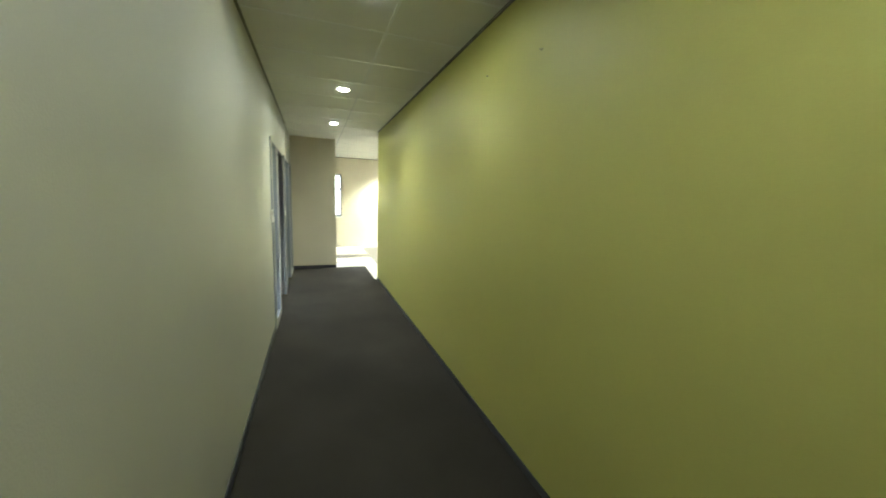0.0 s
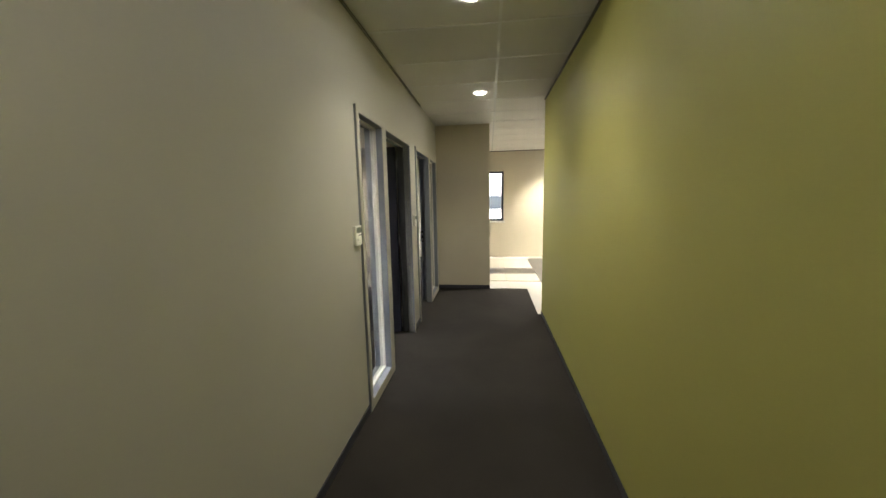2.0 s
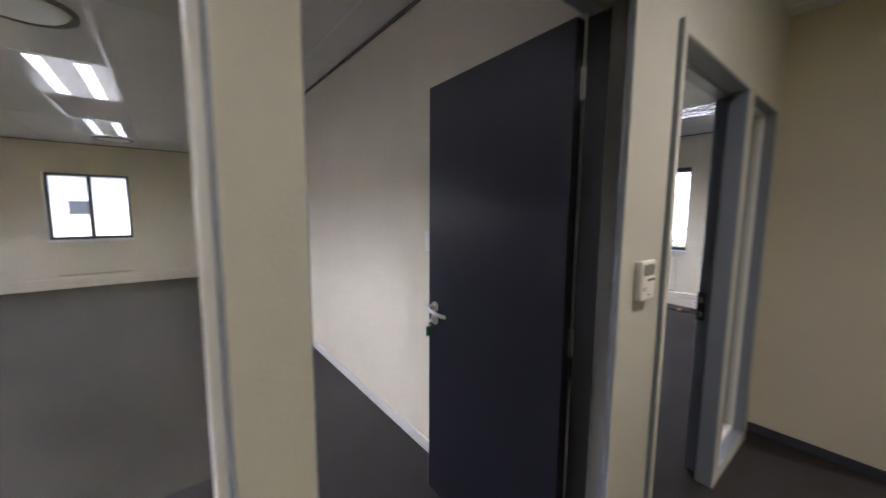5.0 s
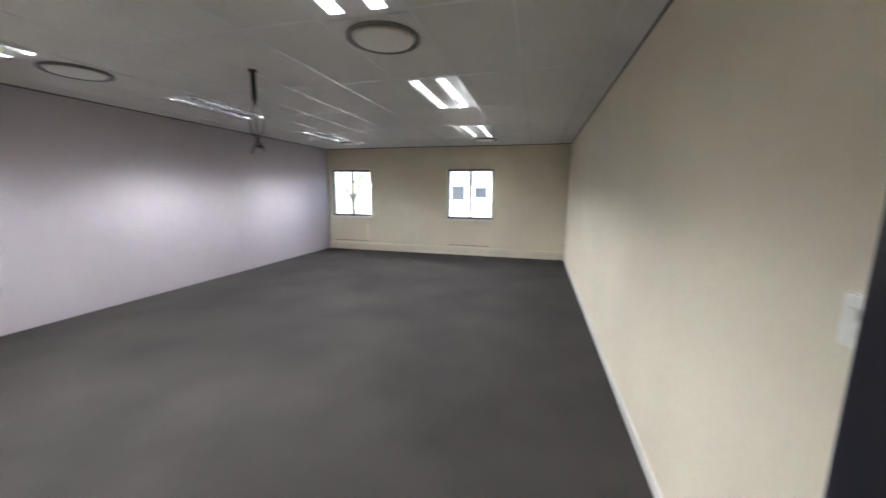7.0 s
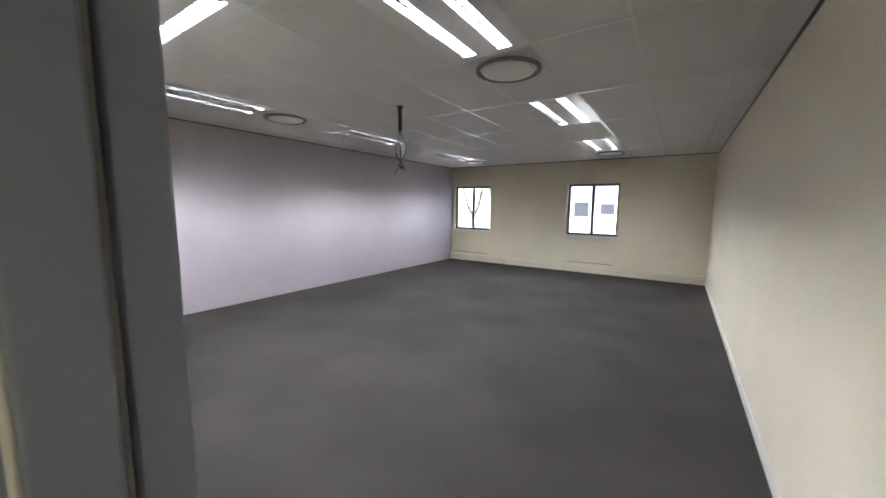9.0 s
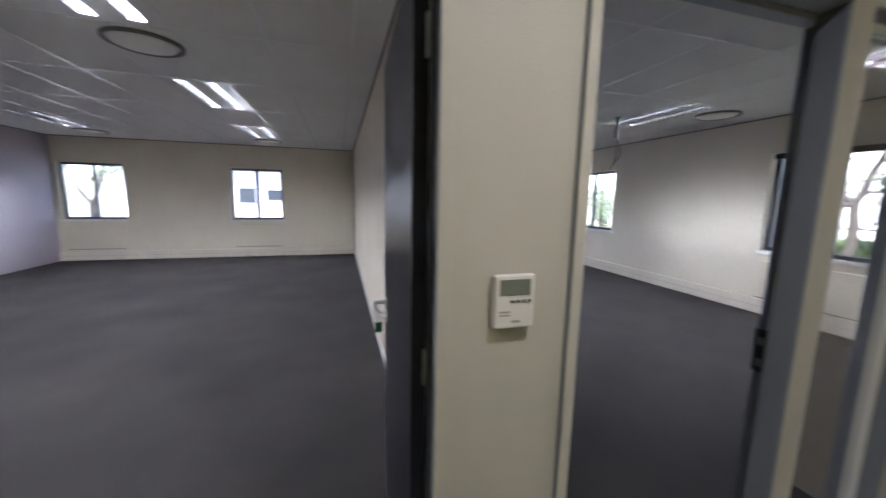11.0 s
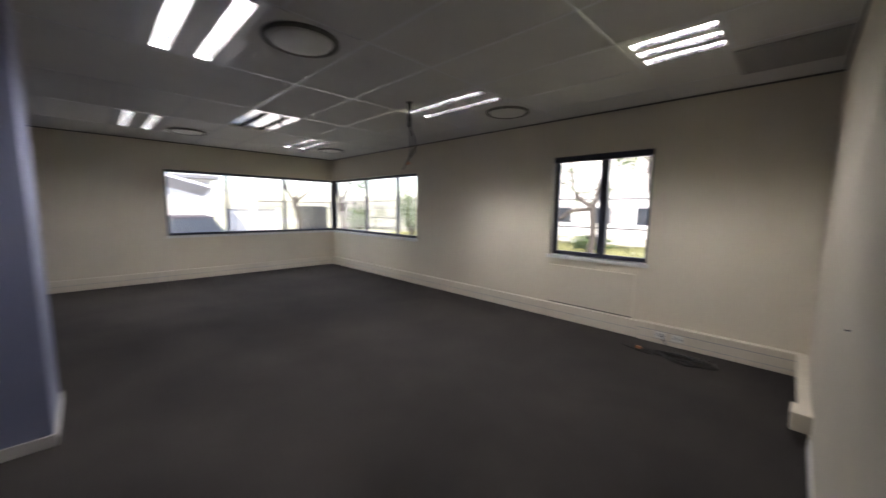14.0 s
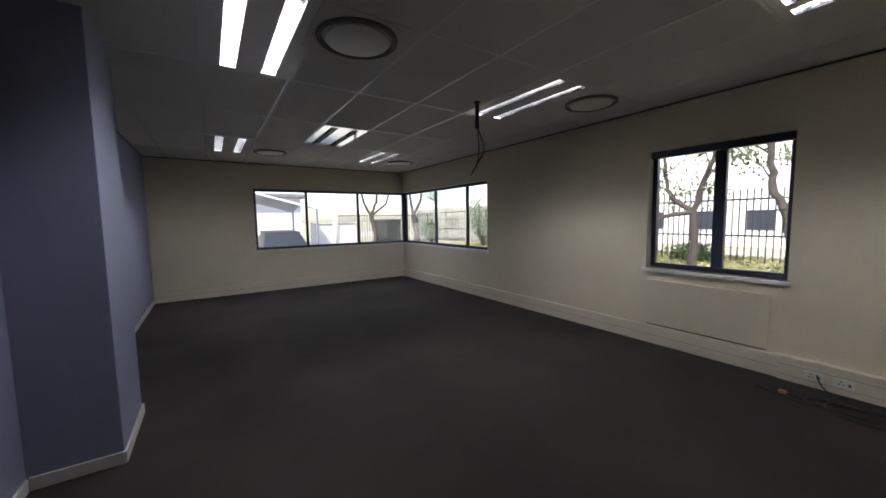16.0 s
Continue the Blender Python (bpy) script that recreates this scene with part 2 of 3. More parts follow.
    tagged(part("shadow_line_" + name, [runs[k] for k in sides], SHADOWGAP), "dark strip standing for the shadow line round the ceiling", "trim", kind="structure")


A_LAMPS = [(-2.42, -1.66, 0), (-4.98, -1.66, 0), (-7.54, -1.66, 0), (-2.42, -4.76, 0), (-4.98, -4.76, 0), (-7.54, -4.76, 0)]
A_SIDE = (-0.85, -3.17)
B_LAMPS = [(-3.91, 1.48), (-7.75, 1.48), (-7.75, 3.96), (-3.91, 3.96)]
B_OFF = (-6.47, 2.72)
A_OUT = [(-2.75, -1.66), (-7.87, -1.66), (-2.75, -4.76), (-7.87, -4.76)]
B_OUT = [(-2.93, 2.04), (-7.38, 2.10), (-7.35, 4.58), (-2.92, 4.58)]
LW = 0.30
a_holes = [(x, x + 1.28, y - LW, y + LW) for x, y, _ in A_LAMPS] + [(A_SIDE[0] - LW, A_SIDE[0] + LW, A_SIDE[1] - .64, A_SIDE[1] + .64)]
b_holes = [(x, x + 1.28, y - LW, y + LW) for x, y in B_LAMPS + [B_OFF]] + [(-1.33, -0.72, 3.66, 4.26)]
grid_ceiling("ceiling_office_a", FX, -0.12, SY, PA, -2.42, -1.35, a_holes, "white lay-in tile ceiling of the first office")
grid_ceiling("ceiling_office_b", FX, -0.12, PB, NY, -2.63, 1.79, b_holes, "white lay-in tile ceiling of the second office")
grid_ceiling("ceiling_corridor", 0.0, CW, -9, GE, 0.93, 1.24, [], "white tile ceiling of the corridor", "swe")
grid_ceiling("ceiling_foyer", 0.0, 6.5, GE + 0.001, NY, 0.93, 1.24, [], "white tile ceiling of the foyer", "n")
tagged(part("ceiling_foyer_side", [(CW + 0.12, 6.5, -1.5, GE, H, H + 0.02)], TILE), "white ceiling of the foyer's side bay", "ceiling", kind="structure")

# skirtings and trunking
tagged(part("baseboard", [(FX, -3.401, PA - 0.014, PA, 0, 0.075)] + [(-3.4, -0.12, PA - 0.014, PA, 0, 0.075)], SKIRT, bevel=0.003), "painted skirting along the cream partition", "baseboard", kind="structure")
tagged(part("baseboard_column", [(-4.085, -3.386, 0.63, 0.644, 0, 0.075), (-3.40, -3.386, PB + 0.014, 0.63, 0, 0.075), (-3.386, -0.12, PB, PB + 0.014, 0, 0.075),
                                 (-4.085, -4.07, PB + 0.014, 0.63, 0, 0.075), (FX, -4.085, PB, PB + 0.014, 0, 0.075)], SKIRT, bevel=0.003), "painted skirting round the blue column", "baseboard", kind="structure")
tagged(part("baseboard_green", [(CW - 0.008, CW, -9, GE, 0, 0.05)], DSKIRT, bevel=0.003), "dark skirting under the green wall", "baseboard", kind="structure")
tagged(part("baseboard_corridor", [(0, 0.010, -9, -1.56, 0, 0.06), (0, 0.010, 0.001, 0.309, 0, 0.06), (0, EX, EY - 0.010, EY, 0, 0.06)], DSKIRT, bevel=0.003), "dark skirting along the corridor", "baseboard", kind="structure")
tagged(part("baseboard_inner", [(-0.134, -0.12, 1.89, 3.95, 0, 0.075), (-0.134, -0.12, -4.7, -1.6, 0, 0.075)], SKIRT, bevel=0.003), "painted skirting", "baseboard", kind="structure")


def trunking(name, boxes, lines, label):
    ob = empty(name)
    part("duct", boxes, TRUNK, ob, 0.004)
    part("groove", lines, GRILLE, ob)
    return tagged(ob, label, "cable trunking")


trunking("cable_trunking", [(FX, FX + 0.05, SY, PA - 0.014, 0.0, 0.19)], [(FX + 0.05, FX + 0.0515, SY, PA - 0.014, 0.093, 0.098)], "cream skirting trunking along the office window wall")
trunking("cable_trunking", [(FX, FX + 0.05, PB + 0.014, NY, 0, 0.20)], [(FX + 0.05, FX + 0.0515, PB + 0.014, NY - 0.06, 0.098, 0.103)], "cream skirting trunking under the corner window")
trunking("cable_trunking", [(FX + 0.05, -1.5, NY - 0.05, NY, 0, 0.20)], [(FX + 0.06, -1.5, NY - 0.0515, NY - 0.05, 0.098, 0.103)], "cream skirting trunking along the office wall")
trunking("cable_trunking", [(-1.5, -0.125, NY - 0.07, NY, 0.0, 0.21)], [(-1.5, -0.125, NY - 0.0715, NY - 0.07, 0.14, 0.146), (-1.5, -0.125, NY - 0.0715, NY - 0.07, 0.05, 0.054)],
         "opened cream trunking with its lid bent forward")
trunking("cable_trunking", [(-0.19, -0.12, 4.12, NY - 0.07, 0.12, 0.21), (-0.22, -0.12, 3.95, 4.12, 0.10, 0.22)], [(-0.192, -0.19, 4.12, NY - 0.08, 0.16, 0.165)], "cream trunking with an end box on the wall")


# ---- windows ----
def window(name, axis, p, a0, a1, z0, z1, bars, inside, label, sill=True):
    """Aluminium window in a wall across axis; p: the plane of the frame; bars: (centre, width) of uprights; inside: +1 or -1, the way to the room."""
    ob = empty(name)
    def bx(u0, u1, v0, v1, d0, d1):
        q0, q1 = sorted((p + d0 * inside, p + d1 * inside))
        return (q0, q1, u0, u1, v0, v1) if axis == "x" else (u0, u1, q0, q1, v0, v1)
    f = 0.05
    part("frame", [bx(a0, a1, z0, z0 + f, -0.03, 0.03), bx(a0, a1, z1 - f, z1, -0.03, 0.03), bx(a0, a0 + f, z0 + f, z1 - f, -0.03, 0.03), bx(a1 - f, a1, z0 + f, z1 - f, -0.03, 0.03)], ALU, ob, 0.004)
    for c, w in bars:
        part("mullion", [bx(c - w / 2, c + w / 2, z0 + f, z1 - f, -0.028, 0.032)], ALU, ob, 0.004)
    edges = [a0 + f] + [v for c, w in bars for v in (c - w / 2, c + w / 2)] + [a1 - f]
    for u, v in zip(edges[::2], edges[1::2]):
        g = part("pane", [bx(u, v, z0 + f, z1 - f, -0.003, 0.003)], GLASS, ob)
        g.visible_shadow = False
    if sill:
        part("sill", [bx(a0 - 0.03, a1 + 0.03, z0 - 0.045, z0 + 0.0, 0.035, abs(inside_face(axis) - p) + 0.03)], WHITE, ob, 0.006)
    return tagged(ob, label, "window", kind="structure")


def inside_face(axis):
    return FX if axis == "x" else NY


WX, WY = FX - 0.13, NY + 0.13
for k, (a, b, c, d) in enumerate(AW):
    window("window_%d" % (k + 1), "x", WX, a, b, c, d, [((a + b) / 2, 0.07)], 1, "dark aluminium two-pane office window with a white sill")
window("window_3", "y", WY, *BW3, [(-2.05, 0.10)], -1, "dark aluminium two-pane window with a white sill")
window("window_4", "y", WY, *FW, [], -1, "narrow dark aluminium foyer window")
window("window_7", "y", WY, *FW2, [(3.70, 0.07)], -1, "dark aluminium two-pane foyer window")
window("window_5", "x", WX, CB[0], NY + 0.08, CB[1], CB[2], [(3.0, 0.05), (4.2, 0.05)], 1, "wide dark aluminium corner window, three panes")
window("window_6", "y", WY, FX - 0.08, CB[3], CB[1], CB[2], [(-7.45, 0.05), (-6.27, 0.05)], -1, "dark aluminium return of the corner window, three panes")
tagged(part("window_post", [(WX - 0.04, WX + 0.05, WY - 0.05, WY + 0.04, CB[1], CB[2])], ALU, bevel=0.004), "dark corner post of the glazing", "window post", kind="structure")
tagged(part("window_bar", [(FW[0] + .05, FW[1] - .05, WY - 0.02, WY + 0.02, 1.74, 1.77)], ALU), "dark horizontal glazing bar", "window bar", kind="structure")
tagged(part("blind_head", [(BW3[0] + .01, BW3[1] - .01, NY + 0.02, NY + 0.09, BW3[3] - 0.075, BW3[3] - 0.002)], ALU, bevel=0.01), "dark rolled-up blind head rail over the window", "window blind")


def access_panel(y_or_x, axis, a0, a1, z0, z1):
    ob = empty("access_panel")
    d = 0.028
    b = lambda u0, u1, v0, v1, q: (FX, FX + q, u0, u1, v0, v1) if axis == "x" else (u0, u1, NY - q, NY, v0, v1)
    part("board", [b(a0, a1, z0, z1, d)], CREAM, ob, 0.005)
    # A dark strip paints the shadow line below the board.
    part("gap", [b(a0 + .01, a1 - .01, z0 - 0.012, z0, 0.024)], SHADOWGAP, ob)
    return tagged(ob, "cream painted flat board fixed under a window", "wall panel")


access_panel(0, "x", -2.66, -1.62, 0.25, 0.78)
access_panel(0, "x", -5.90, -4.90, 0.25, 0.78)
access_panel(0, "y", -2.67, -1.585, 0.225, 0.735)


# ---- door sets ----
def door_set(name, m, mirror, swing, tag, label, e0, e1, hinge):
    """Steel frame with a side light and an open leaf. Local y runs from the side light (-1.54) to the hinge (0); the post spans e1 to e0."""
    ob = empty(name, m)
    s = -1 if mirror else 1
    def b(x0, x1, y0, y1, z0, z1):
        y0, y1 = sorted((y0 * s, y1 * s))
        return (x0, x1, y0, y1, z0, z1)
    f0, f1, D = -0.135, 0.015, 2.10
    part("frame", [b(f0, f1, -1.56, -1.50, 0, D + 0.02), b(-0.060, f1, e1, e0, 0, D - 0.03), b(f0, -0.060, e1, -0.932, 0, D - 0.03),
                   b(-0.004, f1, -0.032, 0.0, 0, D + 0.02), b(f0, -0.004, -0.010, 0.0, 0, D + 0.02),
                   b(f0, f1, -1.50, -0.032, D - 0.03, D + 0.02), b(f0, f1, -1.50, e1, 0.0, 0.075)], STEEL, ob, 0.005)
    part("architrave", [b(f1, f1 + .004, -1.56, -1.515, 0, D + 0.02), b(f1, f1 + .004, e1 + .002, e0 - .004, 0, D - .025), b(f1, f1 + .004, -0.030, 0.0, 0, D - .025),
                        b(f1, f1 + .004, -1.515, 0.0, D - 0.025, D + 0.02), b(f1, f1 + .004, -1.515, e1 + .002, 0.0, 0.072)], PALE, ob, 0.0015)
    part("seal", [b(-0.066, -0.060, -0.931, e0 - .004, 0, D - .03), b(-0.066, -0.060, e0, -0.032, D - .045, D - .03)], SHADOWGAP, ob, 0.001)
    # Black strip colours in the hinge rebate's shade and the leaf's edge.
    part("hinge_shade", [b(-0.132, -0.060, -0.014, -0.010, 0.002, D - .03)], BLACK, ob, 0.001)
    # White beads also put the office light on the grey reveals into colour.
    bead = 0.016
    part("glazing_bead", [b(-0.085, -0.035, -1.50, -1.50 + bead, 0.075, D - .03), b(-0.085, -0.035, e1 - bead, e1, 0.075, D - .03),
                          b(-0.085, -0.035, -1.50 + bead, e1 - bead, 0.075, 0.075 + bead), b(-0.085, -0.035, -1.50 + bead, e1 - bead, D - .03 - bead, D - .03)], WHITE, ob, 0.003)
    part("pane", [b(-0.063, -0.057, -1.484, e1 - 0.016, 0.091, D - .046)], SIDEGLASS, ob).visible_shadow = False
    part("strike_plate", [b(-0.137, -0.100, -0.933, -0.928, 0.89, 1.05), b(-0.140, -0.135, -0.955, -0.928, 0.89, 1.05)], BLACK, ob, 0.001)
    part("strike_slot", [b(-0.125, -0.112, -0.929, -0.9275, z, z + 0.03) for z in (0.91, 0.99)], SATIN, ob)
    part("hinge", [b(-0.152, -0.128, -0.024, -0.010, z, z + 0.10) for z in (0.2, 1.0, 1.83)], SATIN, ob, 0.003)
    # the leaf, turned open round the hinge
    leaf = part("leaf", [(-0.79, 0, -0.02, 0.02, 0.008, 2.066)], DOOR, ob, 0.002)
    leaf.matrix_local = pose(-0.142, -hinge * s, 0, rz=swing)
    part("edge_strip", [(-0.7925, -0.79, -0.018, 0.018, 0.010, 2.064)], STEEL, leaf)
    part("lock_face", [(-0.7945, -0.7925, -0.011, 0.011, 0.86, 1.08)], SATIN, leaf)
    for side in (-1, 1):
        bm = bmesh.new()
        for z in (1.01, 0.945):
            cyl(bm, (-0.735, 0.02 * side, z), (-0.735, 0.029 * side, z), 0.026, 0.024, 24)
        new("rose", mesh_of("rose", bm, SATIN)).parent = leaf
        # a bowed lever that returns towards the leaf
        rod("lever", [(-0.735, side * q, 1.015) for q in (0.026, 0.045, 0.066)] + [(-0.728, 0.074 * side, 1.014), (-0.700, 0.078 * side, 1.008), (-0.665, 0.070 * side, 0.996), (-0.640, 0.048 * side, 0.984), (-0.635, 0.034 * side, 0.98)], 0.0095, SATIN, leaf)
    side = -s
    part("key", [(-0.7365, -0.7335, *sorted((0.03 * side, 0.062 * side)), 0.937, 0.953)], SATIN, leaf, 0.001)
    rod("key_ring", [(-0.735 + 0.014 * math.cos(a), 0.058 * side, 0.930 + 0.014 * math.sin(a)) for a in [k * 0.7 for k in range(10)]], 0.0015, SATIN, leaf, 2)
    part("key_tag", [(-0.739, -0.731, *sorted((0.040 * side, 0.074 * side)), 0.868, 0.918)], tag, leaf, 0.003)
    return tagged(ob, label, "door", kind="structure")


door_set("door_1", pose(0, 0, 0), False, -2.1, KEYGREEN, "open charcoal door in a grey steel frame with glass sidelight", -0.908, -1.012, 0.034)
door_set("door_2", pose(0, 0.31, 0), True, -1.0, KEYBLUE, "open charcoal door in a grey steel frame with glass sidelight, blue key tag", -0.858, -0.962, 0.010)


# ---- ceiling fittings ----
def louvre_lamp(length, lit, mat_tube, sheen, plate):
    """Recessed twin-tube fitting, 0.6 m wide, with cross blades; its open side lies at z = 0."""
    ob = empty("ceiling_lamp")
    L, W, t = length, 0.60, 0.10
    rows = (-0.14, 0.14) if L > 1 else (-0.18, 0.0, 0.18)
    part("housing", [(0, L, -W / 2, W / 2, t, t + 0.01), (0, 0.012, -W / 2, W / 2, 0, t), (L - 0.012, L, -W / 2, W / 2, 0, t), (0.012, L - 0.012, -W / 2, -W / 2 + 0.012, 0, t), (0.012, L - 0.012, W / 2 - 0.012, W / 2, 0, t)], TEE, ob)
    edges = [-W / 2 + .012] + [v for c in rows for v in (c - 0.052, c + 0.052)] + [W / 2 - .012]
    face = [(0.012, L - 0.012, u, v, 0.0, 0.006) for u, v in zip(edges[::2], edges[1::2])]
    face += [(x0, x1, c - 0.052, c + 0.052, 0, 0.006) for c in rows for x0, x1 in ((0.012, 0.05), (L - .05, L - .012))]
    part("face_plate", face, plate, ob)
    for c in rows:
        bm = bmesh.new()
        for s in (-1, 1):
            v = [bm.verts.new(q) for q in ((0.05, c + s * .052, 0.0), (L - .05, c + s * .052, 0), (L - .05, c + s * .046, 0.04), (0.05, c + s * .046, 0.04), (L - .05, c + s * .018, 0.066), (0.05, c + s * .018, 0.066))]
            bm.faces.new(v[:4])
            bm.faces.new((v[3], v[2], v[4], v[5]))
        k = int((L - 0.1) / 0.055)
        for i in range(1, k):
            x = 0.05 + (L - .1) * i / k
            add_box(bm, x - .0015, x + .0015, c - .048, c + .048, 0.0, 0.034)
        r = new("louvre", mesh_of("louvre", bm, sheen))
        r.parent = ob
        bm = bmesh.new()
        cyl(bm, (0.06, c, 0.046), (L - .06, c, 0.046), 0.011, n=8)
        tb = new("tube", mesh_of("tube", bm, mat_tube))
        smooth(tb).parent = ob
    return tagged(ob, "recessed twin-tube fluorescent ceiling lamp with louvres, " + lit, "ceiling lamp", "recessed office ceiling lamps")


lamp = louvre_lamp(1.28, "lit", TUBEGLOW, REFLECTOR, TEE)
lamp.matrix_world = pose(A_LAMPS[0][0], A_LAMPS[0][1], H - 0.002)
for x, y, _ in A_LAMPS[1:]:
    copy_thing(lamp, pose(x, y, H - 0.002))
copy_thing(lamp, pose(A_SIDE[0], A_SIDE[1] - 0.64, H - 0.002, rz=90))
for x, y in B_LAMPS:
    copy_thing(lamp, pose(x, y, H - 0.002))
off = louvre_lamp(1.28, "unlit", WHITE, MIRROR, MIRROR)
off.matrix_world = pose(B_OFF[0], B_OFF[1], H - 0.002)
off2 = louvre_lamp(0.61, "lit", TUBEGLOW, REFLECTOR, TEE)
off2.matrix_world = pose(-1.33, 3.96, H - 0.002)


def air_outlet():
    """Round ceiling air valve: a square plate, a dark ring gap and a domed disc."""
    ob = empty("air_outlet")
    part("plate", [(-0.30, 0.30, -0.30, 0.30, -0.004, 0.001)], TILE, ob, 0.002)
    bm = bmesh.new()
    prof = [(0.262, -0.004), (0.262, -0.022), (0.245, -0.03), (0.232, -0.022), (0.225, -0.006)]
    n = 40
    rings = [[bm.verts.new((r * math.cos(2 * math.pi * i / n), r * math.sin(2 * math.pi * i / n), z)) for i in range(n)] for r, z in prof]
    for a, b in zip(rings, rings[1:]):
        for i in range(n):
            bm.faces.new((a[i], a[(i + 1) % n], b[(i + 1) % n], b[i]))
    ring = new("ring", mesh_of("ring", bm, SHADOWGAP))
    smooth(ring).parent = ob
    bm = bmesh.new()
    prof = [(0.0, -0.034), (0.10, -0.034), (0.18, -0.032), (0.205, -0.028), (0.21, -0.022), (0.2, -0.006)]
    rings = [[bm.verts.new((max(r, .001) * math.cos(2 * math.pi * i / n), max(r, .001) * math.sin(2 * math.pi * i / n), z)) for i in range(n)] for r, z in prof]
    for a, b in zip(rings, rings[1:]):
        for i in range(n):
            bm.faces.new((a[i], a[(i + 1) % n], b[(i + 1) % n], b[i]))
    bmesh.ops.recalc_face_normals(bm, faces=bm.faces)
    disc = new("disc", mesh_of("disc", bm, WHITE))
    smooth(disc).parent = ob
    return tagged(ob, "round white air outlet with a dark ring in the ceiling", "air outlet", "round ceiling air outlets")


outlet = air_outlet()
outlet.matrix_world = pose(*A_OUT[0], H - 0.001)
for q in A_OUT[1:] + B_OUT:
    copy_thing(outlet, pose(*q, H - 0.001))


def grille(x0, x1, y0, y1):
    ob = empty("return_air_grille")
    z = H - 0.001
    part("frame", [(x0, x1, y0, y0 + .03, z - .012, z), (x0, x1, y1 - .03, y1, z - .012, z), (x0, x0 + .03, y0 + .03, y1 - .03, z - .012, z), (x1 - .03, x1, y0 + .03, y1 - .03, z - .012, z)], GRILLE, ob, 0.002)
    n = int((y1 - y0 - .06) / 0.03)
    part("slat", [(x0 + .03, x1 - .03, y0 + .035 + i * .03, y0 + .053 + i * .03, z - .009, z - .003) for i in range(n)], GRILLE, ob)
    part("back", [(x0 + .03, x1 - .03, y0 + .03, y1 - .03, z - .002, z)], SHADOWGAP, ob)
    return tagged(ob, "grey slatted return-air grille in the ceiling", "air grille")


grille(-0.75, -0.15, 4.34, 4.94)
grille(-1.25, -0.65, -5.6, -5.0)
grille(-1.25, -0.65, -4.96, -4.36)


def drop_pole(x, y, seed):
    """Short black service pole with loose cable ends."""
    ob = empty("cable_drop", pose(x, y, H))
    bm = bmesh.new()
    cyl(bm, (0, 0, 0), (0, 0, -0.27), 0.022, n=14)
    cyl(bm, (0, 0, 0), (0, 0, -0.012), 0.04, n=14)
    p = new("pole", mesh_of("pole", bm, BLACK))
    p.parent = ob
    rnd = random.Random(seed)
    for i in range(4):
        s = 0.05 + 0.02 * i
        a = rnd.uniform(0, 6.28)
        dx, dy = math.cos(a), math.sin(a)
        rod("cable", [(0.005 * dx, 0.005 * dy, -0.26), (s * dx * .4, s * dy * .4, -0.36), (s * dx, s * dy, -0.47), (s * .4 * dx, s * .4 * dy, -0.58), (-.02 * dx, -.02 * dy, -0.64), (-s * dx * .7, -s * dy * .7, -0.66 - .03 * i)], 0.0045, BLACK, ob, 2)
    part("plug", [(-0.035, 0.0, -0.012, 0.012, -0.69, -0.66)], COPPER if seed == 2 else BLACK, ob, 0.004)
    return tagged(ob, "black service pole with loose cables hanging from the ceiling", "cable drop")


drop_pole(-3.12, -3.13, 1)
drop_pole(-3.52, 3.53, 2)


def downlight(x, y):
    ob = empty("downlight", pose(x, y, H))
    bm = bmesh.new()
    n = 32
    prof = [(0.052, -0.001), (0.055, -0.008), (0.072, -0.006), (0.076, -0.001)]
    rings = [[bm.verts.new((r * math.cos(2 * math.pi * i / n), r * math.sin(2 * math.pi * i / n), z)) for i in range(n)] for r, z in prof]
    for a, b in zip(rings, rings[1:]):
        for i in range(n):
            bm.faces.new((a[i], a[(i + 1) % n], b[(i + 1) % n], b[i]))
    smooth(new("bezel", mesh_of("bezel", bm, TEE))).parent = ob
    bm = bmesh.new()
    cyl(bm, (0, 0, -0.003), (0, 0, -0.0005), 0.052, n=n)
    new("lens", mesh_of("lens", bm, SPOTGLOW)).parent = ob
    return tagged(ob, "small round recessed ceiling downlight, lit, rear corridor ones added unseen", "downlight", "corridor downlights")


def spot(x, y, watts, size, blend=0.6, color=(1.0, 0.93, 0.80)):
    li = new("downlight_beam", bpy.data.lights.new("downlight_beam", "SPOT"))
    li.data.energy, li.data.spot_size, li.data.spot_blend, li.data.shadow_soft_size, li.data.color = watts, radians(size), blend, 0.05, color
    li.matrix_world = pose(x, y, H - 0.02)


# The lamps at -3.58, -5.5 and -7.4 are unseen, added to brighten the corridor.
for y in (-1.6, 0.33, -3.58, -5.5, -7.4):
    downlight(0.755, y)
    spot(0.755, y, SPOT if y > -3 else SPOT * 0.09, 125, 1.0)
for q in ((2.7, 4.6), (3.1, 2.7)):
    downlight(*q)
    spot(*q, FOYER, 120)


# ---- small wall fittings ----
def thermostat(y, z):
    ob = empty("thermostat", pose(0, y, z))
    part("base", [(0, 0.008, 0.003, 0.099, 0.003, 0.125)], WHITE, ob, 0.002)
    part("case", [(0.008, 0.024, 0, 0.102, 0, 0.128)], WHITE, ob, 0.006, 3)
    part("display", [(0.024, 0.0252, 0.012, 0.090, 0.080, 0.117)], LCD, ob, 0.0005)
    for i in range(4):
        part("button", [(0.024, 0.027, 0.040 + i * .014, 0.050 + i * .014, 0.062, 0.070)], INK, ob, 0.002)
    part("print", [(0.024, 0.0247, 0.012, 0.040, 0.038, 0.043), (0.024, 0.0247, 0.012, 0.040, 0.031, 0.035), (0.024, 0.0247, 0.046, 0.066, 0.014, 0.020)], GRILLE, ob)
    return tagged(ob, "white wall thermostat with a grey display", "thermostat", "wall thermostats")


